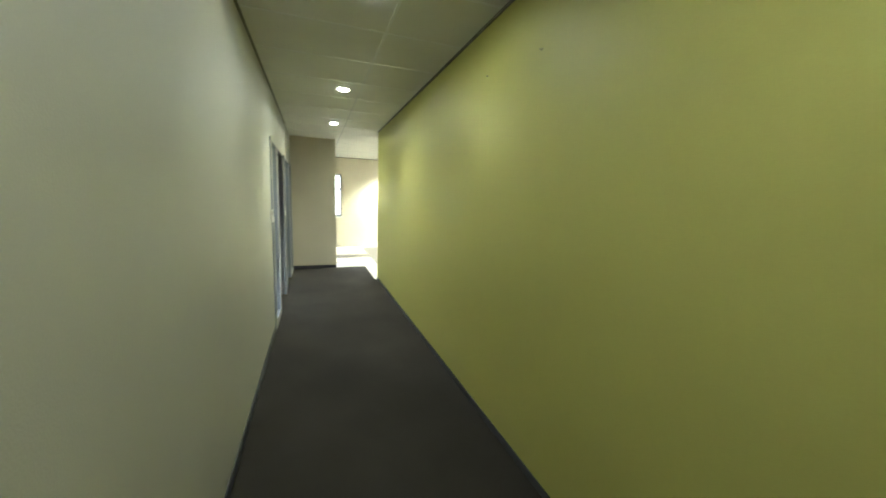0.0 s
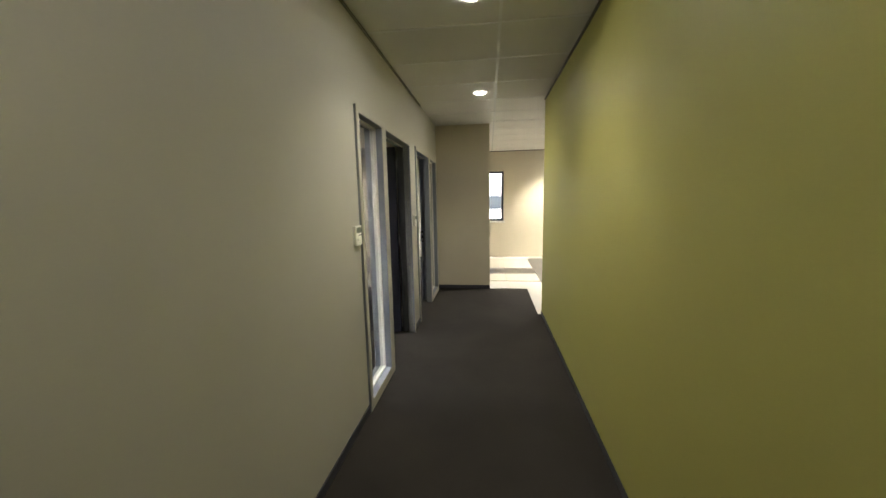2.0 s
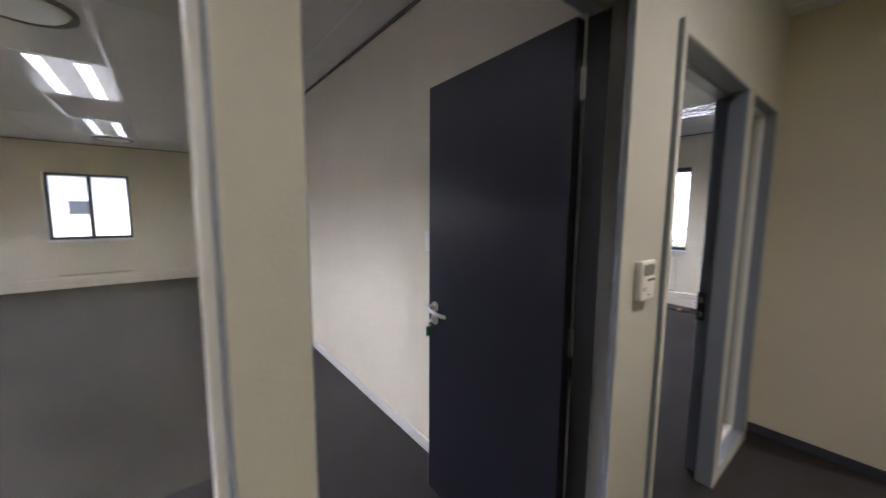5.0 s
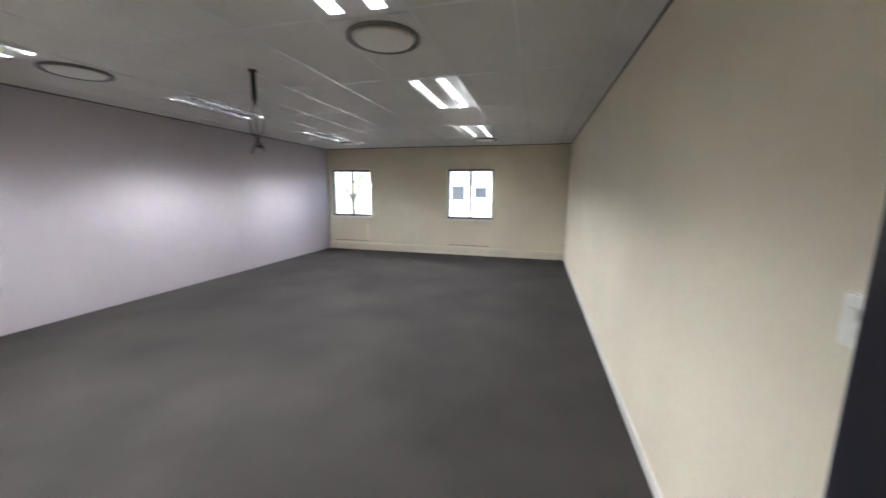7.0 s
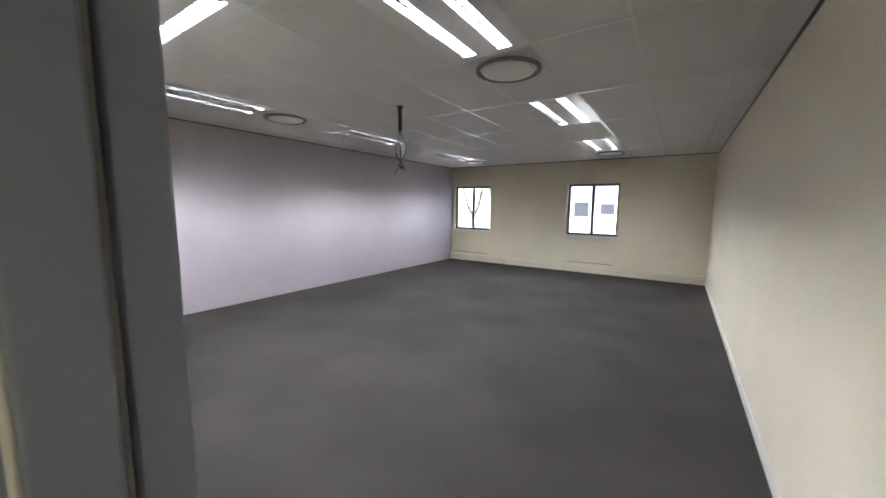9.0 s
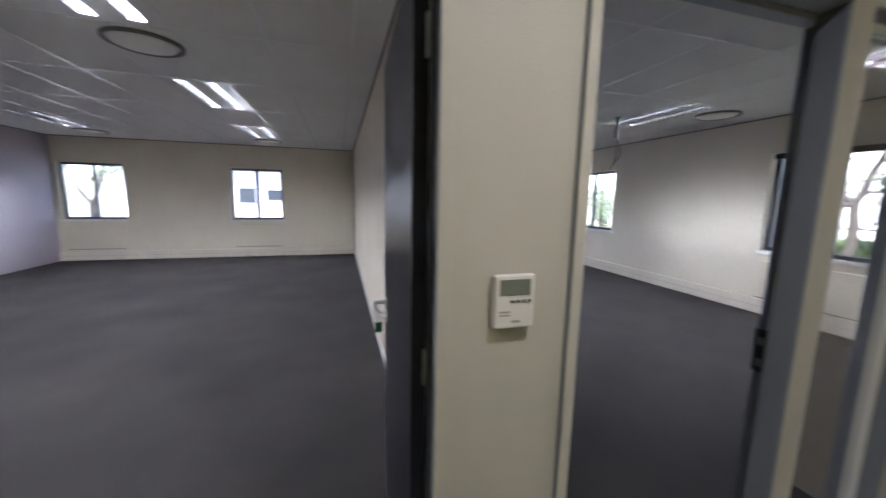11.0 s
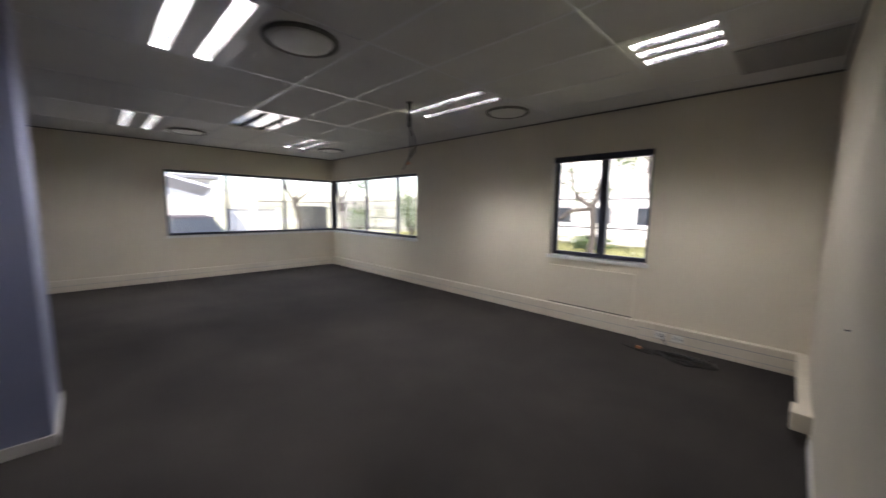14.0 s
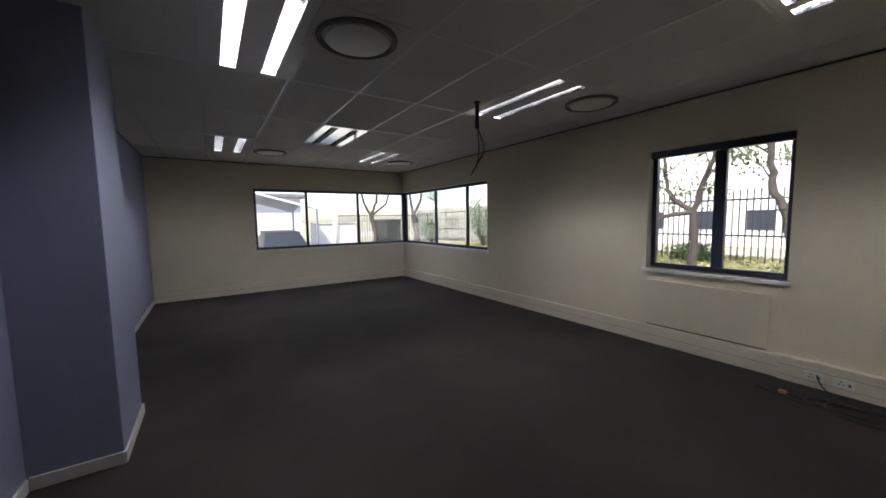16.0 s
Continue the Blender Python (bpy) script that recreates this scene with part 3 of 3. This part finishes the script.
thermostat(0.104, 1.203)
thermostat(-1.69, 1.22)


def switch(m, label):
    ob = empty("light_switch", m)
    part("plate", [(-0.037, 0.037, 0, 0.01, -0.06, 0.06)], WHITE, ob, 0.003)
    part("rocker", [(-0.012, 0.012, 0.01, 0.015, 0.005, 0.032), (-0.012, 0.012, 0.01, 0.015, -0.032, -0.005)], WHITE, ob, 0.002)
    return tagged(ob, label, "light switch")


switch(pose(-1.155, PA, 1.31, rz=180), "white light switch plate on the cream partition")
switch(pose(-1.12, PB, 1.31), "white light switch plate on the blue wall")


def socket(x, y, z, label):
    ob = empty("wall_socket", pose(x, y, z))
    part("plate", [(-0.055, 0.055, -0.012, 0, -0.035, 0.035)], WHITE, ob, 0.003)
    for h in ((-0.03, -0.02, -0.0128, -0.012, -0.012, -0.002), (-0.006, 0.004, -0.0128, -0.012, -0.012, -0.002), (-0.02, -0.008, -0.0128, -0.012, 0.008, 0.018), (0.025, 0.04, -0.0132, -0.012, -0.015, 0.008)):
        part("hole", [h], INK, ob)
    return tagged(ob, label, "wall socket")


socket(-1.10, NY - 0.07, 0.10, "white power socket in the open trunking")
socket(-1.27, NY - 0.07, 0.10, "white data socket in the open trunking")

# Dark specks of nail marks on the walls, put in as short pins.
def screw(m):
    ob = empty("wall_nail_mark", m)
    bm = bmesh.new()
    cyl(bm, (0, 0, 0), (0.012, 0, 0), 0.004, 0.003, 8)
    new("shank", mesh_of("shank", bm, INK)).parent = ob
    return tagged(ob, "small dark nail mark on a painted wall, built as a pin", "screw", "old wall screws")


sc = screw(pose(CW, -3.55, 2.33, rz=180))
copy_thing(sc, pose(CW, -4.15, 2.28, rz=180))
copy_thing(sc, pose(-0.12, 2.95, 1.02, rz=180))
copy_thing(sc, pose(-0.12, 2.55, 2.32, rz=180))

# floor cables in the second office
rnd = random.Random(4)
pts = [(-1.25, NY - 0.085, 0.12), (-1.22, NY - 0.16, 0.06), (-1.12, NY - 0.26, 0.012)]
for i in range(26):
    a = i * 0.9
    pts.append((-0.95 + 0.28 * math.cos(a) + rnd.uniform(-.08, .08), NY - 0.42 + 0.13 * math.sin(a) + rnd.uniform(-.05, .05), 0.010 + 0.004 * (i % 5)))
pts += [(-1.2, NY - 0.5, 0.01), (-1.42, NY - 0.48, 0.01), (-1.55, NY - 0.40, 0.01)]
cab = empty("floor_cable")
rod("cable", pts, 0.006, BLACK, cab, 2)
rod("cable", [(-0.8, NY - .35, .012), (-1.0, NY - .55, .012), (-1.25, NY - .44, .012), (-1.36, NY - .40, .012)], 0.006, BLACK, cab, 2)
part("plug", [(-1.41, -1.36, NY - .415, NY - .385, 0.004, 0.03)], COPPER, cab, 0.006)
tagged(cab, "tangle of black cable dropped on the carpet", "cable")

# bundle and loose trunking pieces in the first office
box = empty("outlet_box")
part("box", [(-0.20, -0.12, -4.95, -4.75, 0.06, 0.16), (-0.165, -0.12, -6.03, -4.95, 0.06, 0.14)], WHITE, box, 0.005)
tagged(box, "white outlet box and trunking low on the wall", "outlet box")
pl = empty("wall_plate")
part("plate", [(-1.33, -0.88, SY, SY + 0.03, 0.275, 0.40)], WHITE, pl, 0.006)
part("slot", [(-1.16, -1.12, SY + .03, SY + .0312, 0.33, 0.345)], INK, pl)
tagged(pl, "wide white blank service plate on the lilac wall", "wall plate")
dc = empty("cable_duct")
part("duct", [(-1.33, -0.14, SY, SY + 0.025, 0.10, 0.135)], WHITE, dc, 0.003)
tagged(dc, "thin white cable duct low on the lilac wall", "cable duct")


def strip(a, b, label):
    a, b = Vector(a), Vector(b)
    ob = part("trunking_lid", [(-0.025, 0.025, -0.006, 0.006, 0, (b - a).length)], WHITE, bevel=0.002)
    ob.matrix_world = Matrix.Translation(a) @ (b - a).to_track_quat("Z", "Y").to_matrix().to_4x4()
    return tagged(ob, label, "trunking lid")


strip((-0.36, -5.43, 0.012), (-0.155, -5.2, 1.0), "loose white trunking lid leaning on the wall")
strip((-0.19, -5.55, 0.012), (-0.31, -3.4, 0.012), "loose white trunking lid lying on the carpet")
bun = empty("wall_cable")
rnd = random.Random(9)
for i in range(3):
    dx = 0.012 * i
    rod("cable", [(-0.13 - dx, -5.9 + .03 * i, 2.3), (-0.14 - dx, -5.88, 1.6), (-0.15 - dx, -5.8, 1.0), (-0.3 - 4 * dx, -5.7, 0.7), (-0.42 - 3 * dx, -5.65, 0.45), (-0.3, -5.7, 0.2), (-0.2, -5.6, 0.05)], 0.006, BLACK, bun, 2)
pts = [(-0.32 + 0.16 * math.cos(i * .8) + rnd.uniform(-.05, .05), -5.45 + 0.2 * math.sin(i * .8) + rnd.uniform(-.06, .06), 0.012 + .012 * (i % 6)) for i in range(30)]
rod("coil", pts, 0.006, BLACK, bun, 2)
tagged(bun, "bundle of black cables hanging down to a floor coil", "cable")

# ---- foyer floor ----
tagged(part("trim_carpet_edge", [(1.48, 1.51, GE, EY + .03, -0.02, 0.004), (EX, 1.48, EY, EY + 0.03, -0.02, 0.004)], SKIRT), "pale metal strip at the carpet's edge", "trim", kind="structure")
foyer = tagged(part("floor_foyer", [(0.0, 6.5, EY + .03, NY, -0.1, -0.012), (1.51, 6.5, -1.5, EY + .03, -0.1, -0.012)], SKIRT), "polished ivory and taupe tiled foyer floor", "floor", kind="structure")


# ---- outside ----
tagged(part("ground", [(-400, 400, -400, 400, GZ - 0.5, GZ)], SOIL), "dry ground with sparse grass", "ground", kind="structure")
tagged(part("pavement", [(-30, FX - 0.26, -30, 9, GZ, GZ + 0.10)], PAVE), "pale concrete parking apron", "pavement", kind="structure")
tagged(part("road", [(-60, 60, 17, 24, GZ, GZ + 0.02)], PAVE), "pale street beyond the fence", "road", kind="structure")


def fence(name, a, b, height, base, rails):
    ob = empty(name)
    a, b = Vector(a), Vector(b)
    n = int((b - a).length / 0.16)
    d = (b - a).normalized()
    bm = bmesh.new()
    for i in range(n):
        p = a + d * (i * 0.16)
        add_box(bm, p.x - .015, p.x + .015, p.y - .015, p.y + .015, base, base + height)
        cyl(bm, (p.x, p.y, base + height), (p.x, p.y, base + height + .1), .02, .002, 4)
    pk = new("picket", mesh_of("picket", bm, FENCE))
    pk.parent = ob
    tagged(pk, kind="stuff")
    for z in rails:
        bm = bmesh.new()
        cyl(bm, a + Vector((0, 0, z)), b + Vector((0, 0, z)), 0.025, n=6)
        new("rail", mesh_of("rail", bm, FENCE)).parent = ob
    return tagged(ob, "black steel palisade fence with pointed pickets", "fence")


fence("palisade_fence", (-24, 14.2, 0), (10, 14.2, 0), 2.1, 0.05, (0.84, 1.90))
fence("palisade_fence", (-22, 7.6, 0), (-22, 14.2, 0), 2.3, GZ, (-0.1, 1.75))


def grass(x0, x1, y0, y1, z, count, seed):
    """Loose tufts of thin bent blades."""
    rnd = random.Random(seed)
    bm = bmesh.new()
    for _ in range(count):
        c = Vector((rnd.uniform(x0, x1), rnd.uniform(y0, y1), z))
        for _ in range(5):
            a, h = rnd.uniform(0, 6.28), rnd.uniform(0.05, 0.14)
            d = Vector((math.cos(a), math.sin(a), 0))
            w = Vector((-d.y, d.x, 0)) * 0.012
            v = [bm.verts.new(c + q) for q in (-w, w, d * 0.05 + w * 0.7 + Vector((0, 0, h * .7)), d * 0.12 + Vector((0, 0, h)), d * 0.05 - w * 0.7 + Vector((0, 0, h * .7)))]
            bm.faces.new(v)
    return tagged(new("grass", mesh_of("grass", bm, GRASS)), "dry yellow-green grass tufts on the verge", "grass", kind="stuff")


tagged(part("verge", [(-30, 40, 9.6, 16.9, GZ, 0.05)], SOIL, bevel=0.12, seg=4), "raised grassy verge inside the fence", "ground", kind="structure")
grass(-16, 0, 9.8, 15.5, 0.05, 3500, 21)


def boundary_wall(x, y0, y1, h):
    """Low plastered wall with piers and a coping."""
    ob = empty("boundary_wall", pose(x, y0, GZ))
    n = max(1, round((y1 - y0) / 1.4))
    p = (y1 - y0) / n
    part("panel", [(-0.06, 0.06, k * p + .15, (k + 1) * p - .15, 0, h) for k in range(n)], PLASTER, ob, 0.01)
    part("pier", [(-0.12, 0.12, max(0, k * p - .15), min(n * p, k * p + .15), 0, h + .12) for k in range(n + 1)], PLASTER, ob, 0.015)
    part("coping", [(-0.09, 0.09, k * p + .15, (k + 1) * p - .15, h, h + .05) for k in range(n)], ROOF, ob, 0.01)
    return tagged(ob, "white plastered boundary wall with piers by the fence", "wall")


boundary_wall(-21.2, 5.9, 8.6, 1.75)


def site_box(x, y0, y1, h):
    """Dark slatted screen round the refuse bins."""
    ob = empty("bin_screen", pose(x, y0, GZ))
    w = y1 - y0
    part("slat", [(0, 0.03, k * 0.14, k * 0.14 + 0.12, 0.08, h) for k in range(int(w / 0.14))], FENCE, ob, 0.004)
    part("rail", [(-0.05, 0, 0, w, z, z + .07) for z in (0.3, h - .3)], FENCE, ob, 0.004)
    part("post", [(-0.10, -0.05, y, y + .06, 0, h) for y in (0, w / 2, w - .06)], FENCE, ob, 0.004)
    return tagged(ob, "dark slatted screen standing by the fence", "screen")


site_box(-20.6, 9.5, 11.2, 2.0)


def light_mast(x, y, h):
    ob = empty("light_mast", pose(x, y, GZ))
    bm = bmesh.new()
    cyl(bm, (0, 0, 0), (0, 0, h), 0.07, 0.05, 14)
    smooth(new("pole", mesh_of("pole", bm, TEE))).parent = ob
    part("base", [(-0.14, 0.14, -0.14, 0.14, 0, 0.05)], TEE, ob, 0.01)
    part("lamp_head", [(0, 0.5, -0.1, 0.1, h - .03, h + .07)], TEE, ob, 0.03)
    return tagged(ob, "pale steel light mast in the parking yard", "light mast")


light_mast(-20.3, 7.05, 5.0)


def shrub(x, y, z, r, h, seed):
    """Many small leaves on thin stems, thicker low down."""
    rnd = random.Random(seed)
    ob = empty("shrub", pose(x, y, z))
    bm, bl = bmesh.new(), bmesh.new()
    for _ in range(16):
        a = rnd.uniform(0, 6.28)
        tip = Vector((r * math.cos(a) * rnd.uniform(.3, 1), r * math.sin(a) * rnd.uniform(.3, 1), h * rnd.uniform(.5, 1)))
        cyl(bm, (0, 0, -0.05), tip, 0.02, 0.006, 5)
        for _ in range(90):
            c = tip * rnd.uniform(.35, 1.05) + Vector((rnd.gauss(0, .14), rnd.gauss(0, .14), rnd.gauss(0, .12)))
            m = Matrix.Translation(c) @ Euler((rnd.uniform(0, 6), rnd.uniform(0, 6), rnd.uniform(0, 6))).to_matrix().to_4x4()
            bl.faces.new([bl.verts.new(m @ Vector(w)) for w in ((-.07, 0, 0), (0, -.03, .01), (.07, 0, 0), (0, .03, .01))])
    new("stem", mesh_of("stem", bm, BARK)).parent = ob
    lf = new("foliage", mesh_of("foliage", bl, LEAF))
    lf.parent = ob
    tagged(lf, kind="stuff")
    return tagged(ob, "dark green leafy shrub growing by the fence", "shrub", "shrubs by the fence")


shrub(-13.9, 12.3, 0.05, 0.8, 2.3, 31)
shrub(-5.3, 13.3, 0.05, 0.6, 0.45, 32)
shrub(-19.2, 12.6, 0.05, 0.7, 1.3, 35)


def tree(x, y, z, trunk, limbs, seed, leaves=900, girth=0.15):
    """trunk: points from the foot to the fork; limbs: (points, girth) that leave the fork; twigs and leaves grow from the limbs."""
    rnd = random.Random(seed)
    ob = empty("tree", pose(x, y, z))
    bm = bmesh.new()
    tips = []

    def taper(pts, r0, r1):
        fine = []
        for a, b in zip(pts, pts[1:]):
            a, b = Vector(a), Vector(b)
            fine += [a.lerp(b, k / 4) + Vector((rnd.gauss(0, .02), rnd.gauss(0, .02), 0)) * (k > 0) for k in range(4)]
        fine.append(Vector(pts[-1]))
        n, sides = len(fine) - 1, 12
        rings = []
        for k, p in enumerate(fine):
            d = (fine[min(k + 1, n)] - fine[max(k - 1, 0)]).normalized()
            u = d.cross(Vector((0, 1, 0))).normalized()
            w = d.cross(u)
            r = (r0 + (r1 - r0) * k / n) * rnd.uniform(.93, 1.07)
            rings.append([bm.verts.new(p + (u * math.cos(6.2832 * q / sides) + w * math.sin(6.2832 * q / sides)) * r * rnd.uniform(.93, 1.07)) for q in range(sides)])
        for a, b in zip(rings, rings[1:]):
            for q in range(sides):
                bm.faces.new((a[q], a[(q + 1) % sides], b[(q + 1) % sides], b[q]))
        return fine

    def twigs(p, d, r, length, depth):
        q = p + d * length
        cyl(bm, p, q, r, r * .6, 6)
        tips.append(q)
        tips.append(p.lerp(q, .5))
        if depth:
            for _ in range(3):
                nd = (d + Vector((rnd.gauss(0, .6), rnd.gauss(0, .6), rnd.gauss(.15, .4)))).normalized()
                twigs(q, nd, r * .6, length * .75, depth - 1)

    taper(trunk, girth, girth * .8)
    for pts, g in limbs:
        fine = taper([trunk[-1]] + pts, g, g * .45)
        end = (fine[-1] - fine[-2]).normalized()
        twigs(fine[-1], end, g * .4, 0.8, 3)
        for p in fine[5::3]:
            d = (end + Vector((rnd.gauss(0, .8), rnd.gauss(0, .8), rnd.gauss(0, .5)))).normalized()
            twigs(p, d, g * .25, 0.5, 2)
    smooth(new("trunk", mesh_of("trunk", bm, BARK))).parent = ob
    bm = bmesh.new()
    for _ in range(leaves):
        c = rnd.choice(tips) + Vector((rnd.gauss(0, .22), rnd.gauss(0, .22), rnd.gauss(0, .18)))
        for _ in range(4):
            e = c + Vector((rnd.gauss(0, .08), rnd.gauss(0, .08), rnd.gauss(0, .08)))
            m = Matrix.Translation(e) @ Euler((rnd.uniform(0, 6), rnd.uniform(0, 6), rnd.uniform(0, 6))).to_matrix().to_4x4()
            bm.faces.new([bm.verts.new(m @ Vector(w)) for w in ((-.06, 0, 0), (0, -.027, .008), (.06, 0, 0), (0, .027, .008))])
    cr = new("crown", mesh_of("crown", bm, LEAF))
    cr.parent = ob
    tagged(cr, kind="stuff")
    return tagged(ob, "spreading street tree with dark bark and thin leaves", "tree", "trees by the fence")


tree(-4.6, 11.5, 0.05, [(0, 0, -.1), (0.02, 0, .8), (-.02, 0, 1.5)],
     [([(-.52, .05, 1.85), (-.68, .05, 2.1), (-.76, .1, 2.7), (-.9, .2, 4.2)], .07), ([(.12, 0, 2.0), (.30, 0, 2.6), (.55, .1, 3.4), (.9, 0, 4.6)], .075), ([(-.45, -.5, 1.4), (-.85, -.6, 1.1), (-1.0, -.5, 2.0), (-1.1, -.4, 3.2)], .06)], 3, 500, .105)
tree(-2.75, 11.5, 0.05, [(0, 0, -.1), (-.02, 0, .9), (-.15, 0, 1.5)], [([(-.36, 0, 1.95), (-.42, 0, 2.7), (-.35, .1, 3.6), (-.7, .2, 4.6)], .085), ([(.5, .2, 2.3), (.9, .3, 3.5)], .09)], 8, 500, .10)
tree(-20.0, 9.2, GZ, [(0, 0, -.1), (0, 0.05, 1.2), (0, -.2, 2.2)], [([(0, -.6, 2.9), (0, -.9, 4.3)], .09), ([(0, .15, 3.0), (.1, .2, 4.4)], .10), ([(.1, .7, 2.9), (.2, 1.1, 4.2)], .07)], 5, 160, .15)
tree(-19.9, 12.0, 0.0, [(0, 0, -.1), (-.2, 0, .9), (-.5, 0, 1.7)], [([(-.8, 0, 2.6), (-1.2, 0, 4.0)], .11), ([(.1, .2, 2.6), (.6, .2, 4.0)], .10)], 12, 600, .2)
tree(-21.0, -12.0, GZ, [(0, 0, -.1), (0, 0, 1.4)], [([(.2, .5, 2.2), (.3, .8, 3.6)], .1), ([(0, -.5, 2.2), (0, -.9, 3.6)], .1)], 14, 600, .15)


def building(name, x0, x1, y0, y1, h, face, wins, label):
    ob = empty(name)
    part("wall", [(x0, x1, y0, y1, GZ, GZ + h)], PLASTER, ob)
    part("roof", [(x0 - .4, x1 + .4, y0 - .4, y1 + .4, GZ + h, GZ + h + 0.25)], ROOF, ob, 0.05)
    for u0, u1, z0, z1 in wins:
        if face == "s":
            b, g = (u0, u1, y0 - .03, y0 + .02, z0, z1), [(u0 - .06, u1 + .06, y0 - .06, y0, z, z + .06) for z in (z0 - .06, z1)] + [(u, u + .05, y0 - .05, y0, z0, z1) for u in (u0, (u0 * 2 + u1) / 3, (u0 + u1 * 2) / 3, u1 - .05)]
        else:
            b, g = (x1 - .02, x1 + .03, u0, u1, z0, z1), [(x1, x1 + .06, u0 - .06, u1 + .06, z, z + .06) for z in (z0 - .06, z1)] + [(x1, x1 + .05, u, u + .05, z0, z1) for u in (u0, (u0 + u1) / 2, u1 - .05)]
        part("window", [b], DARKGLASS, ob)
        part("window_frame", g, ALU, ob)
    return tagged(ob, label, "building")


building("office_building", -26, 22, 28, 36, 6.5, "s", [(x + .8, x + 2.1, 0.6, 1.65) for x in range(-24, 20, 3)], "white plastered street building with dark windows")
building("outbuilding", -34, -27, -14, 6.6, 3.6, "e", [(-9.2, -8.2, 0.8, 1.6), (0.6, 1.6, 0.4, 1.9), (-6.9, -5.9, 1.0, 1.9), (-5.1, -4.2, 1.2, 1.8)], "white plastered low building beside the car park")


def car(x, y, rot, paint, label):
    ob = empty("car", pose(x, y, GZ + 0.10, rz=rot))
    def hull(name, prof, w, mat, taper=0.0):
        bm = bmesh.new()
        rows = []
        for s, k in ((-1, 1.0), (1, 1.0)):
            rows.append([bm.verts.new((px, s * (w - taper * max(0, pz - 0.9)), pz)) for px, pz in prof])
        n = len(prof)
        bm.faces.new(rows[0][::-1])
        bm.faces.new(rows[1])
        for i in range(n):
            bm.faces.new((rows[0][i], rows[0][(i + 1) % n], rows[1][(i + 1) % n], rows[1][i]))
        bmesh.ops.recalc_face_normals(bm, faces=bm.faces)
        o = new(name, mesh_of(name, bm, mat))
        o.parent = ob
        mod = o.modifiers.new("edges", "BEVEL")
        mod.width, mod.segments = 0.06, 3
        smooth(o)
        return o
    hull("body", [(-2.1, 0.3), (2.05, 0.3), (2.12, 0.55), (2.0, 0.78), (1.1, 0.95), (-1.9, 0.98), (-2.15, 0.7)], 0.86, paint)
    hull("cabin", [(1.15, 0.93), (0.35, 1.42), (-1.2, 1.46), (-1.85, 0.95)], 0.80, DARKGLASS, 0.35)
    hull("roof", [(0.38, 1.41), (0.3, 1.46), (-1.15, 1.50), (-1.25, 1.44)], 0.66, paint)
    for wx in (-1.3, 1.35):
        for s in (-1, 1):
            bm = bmesh.new()
            cyl(bm, (wx, s * .70, .31), (wx, s * .88, .31), .31, n=24)
            t = new("wheel", mesh_of("wheel", bm, TYRE))
            t.parent = ob
            bm = bmesh.new()
            cyl(bm, (wx, s * .875, .31), (wx, s * .89, .31), .2, n=20)
            new("rim", mesh_of("rim", bm, SATIN)).parent = t
    part("headlamp", [(2.0, 2.1, -0.78, -0.48, 0.62, 0.76), (2.0, 2.1, 0.48, 0.78, 0.62, 0.76)], WHITE, ob, 0.03)
    return tagged(ob, label, "car")


car(-15.7, 3.5, 0, CARPAINT, "dark grey hatchback parked on the apron")


def sail(name, x0, x1, y0, y1, z):
    ob = empty(name)
    bm = bmesh.new()
    n = 14
    g = [[bm.verts.new((x0 + (x1 - x0) * i / n, y0 + (y1 - y0) * j / n, z + 1.0 * (abs(2 * j / n - 1) * -1 + .5) + 0.35 * math.sin(math.pi * i / n))) for j in range(n + 1)] for i in range(n + 1)]
    for i in range(n):
        for j in range(n):
            bm.faces.new((g[i][j], g[i + 1][j], g[i + 1][j + 1], g[i][j + 1]))
    o = new("canopy", mesh_of("canopy", bm, CANVAS))
    smooth(o).parent = ob
    o.modifiers.new("thick", "SOLIDIFY").thickness = 0.01
    for px in (x0, x1):
        for py in (y0, y1):
            bm = bmesh.new()
            cyl(bm, (px, py, GZ), (px, py, z - 0.45), 0.05, n=10)
            new("post", mesh_of("post", bm, STEEL)).parent = ob
    return tagged(ob, "grey shade-net carport on steel posts", "carport")


sail("carport", -24, -18.2, -2, 5.5, 2.5)

# ---- foyer tiles, piece by piece ----
bm = bmesh.new()
add_box(bm, -0.302, 0.302, -0.302, 0.302, -0.012, 0.0)
bmesh.ops.bevel(bm, geom=[e for e in bm.edges if all(v.co.z > -0.001 for v in e.verts)], offset=0.002, segments=1, affect="EDGES")
light_tile = mesh_of("tile", bm, PORC)
dark_tile = light_tile.copy()
dark_tile.materials.clear()
dark_tile.materials.append(DARKTILE)
P = 0.608
for i in range(-3, 8):
    for j in range(-6, 6):
        cx, cy = 1.78 - P / 2 + i * P, 1.99 + P / 2 + j * P
        if cx - .3 < (0.0 if cy > EY + .3 else 1.50) or cx + .3 > 6.6 or cy + .3 > NY + .02 or cy - .3 < -1.55 or (cy < EY + .3 and cx < 1.8):
            continue
        if cx - .3 < CW + .14 and cy - .3 < GE:
            continue
        light = (j % 3) != 2 and (i % 3) != 1
        t = new("tile", light_tile if light else dark_tile)
        t.location = (cx, cy, 0)
        t.parent = foyer
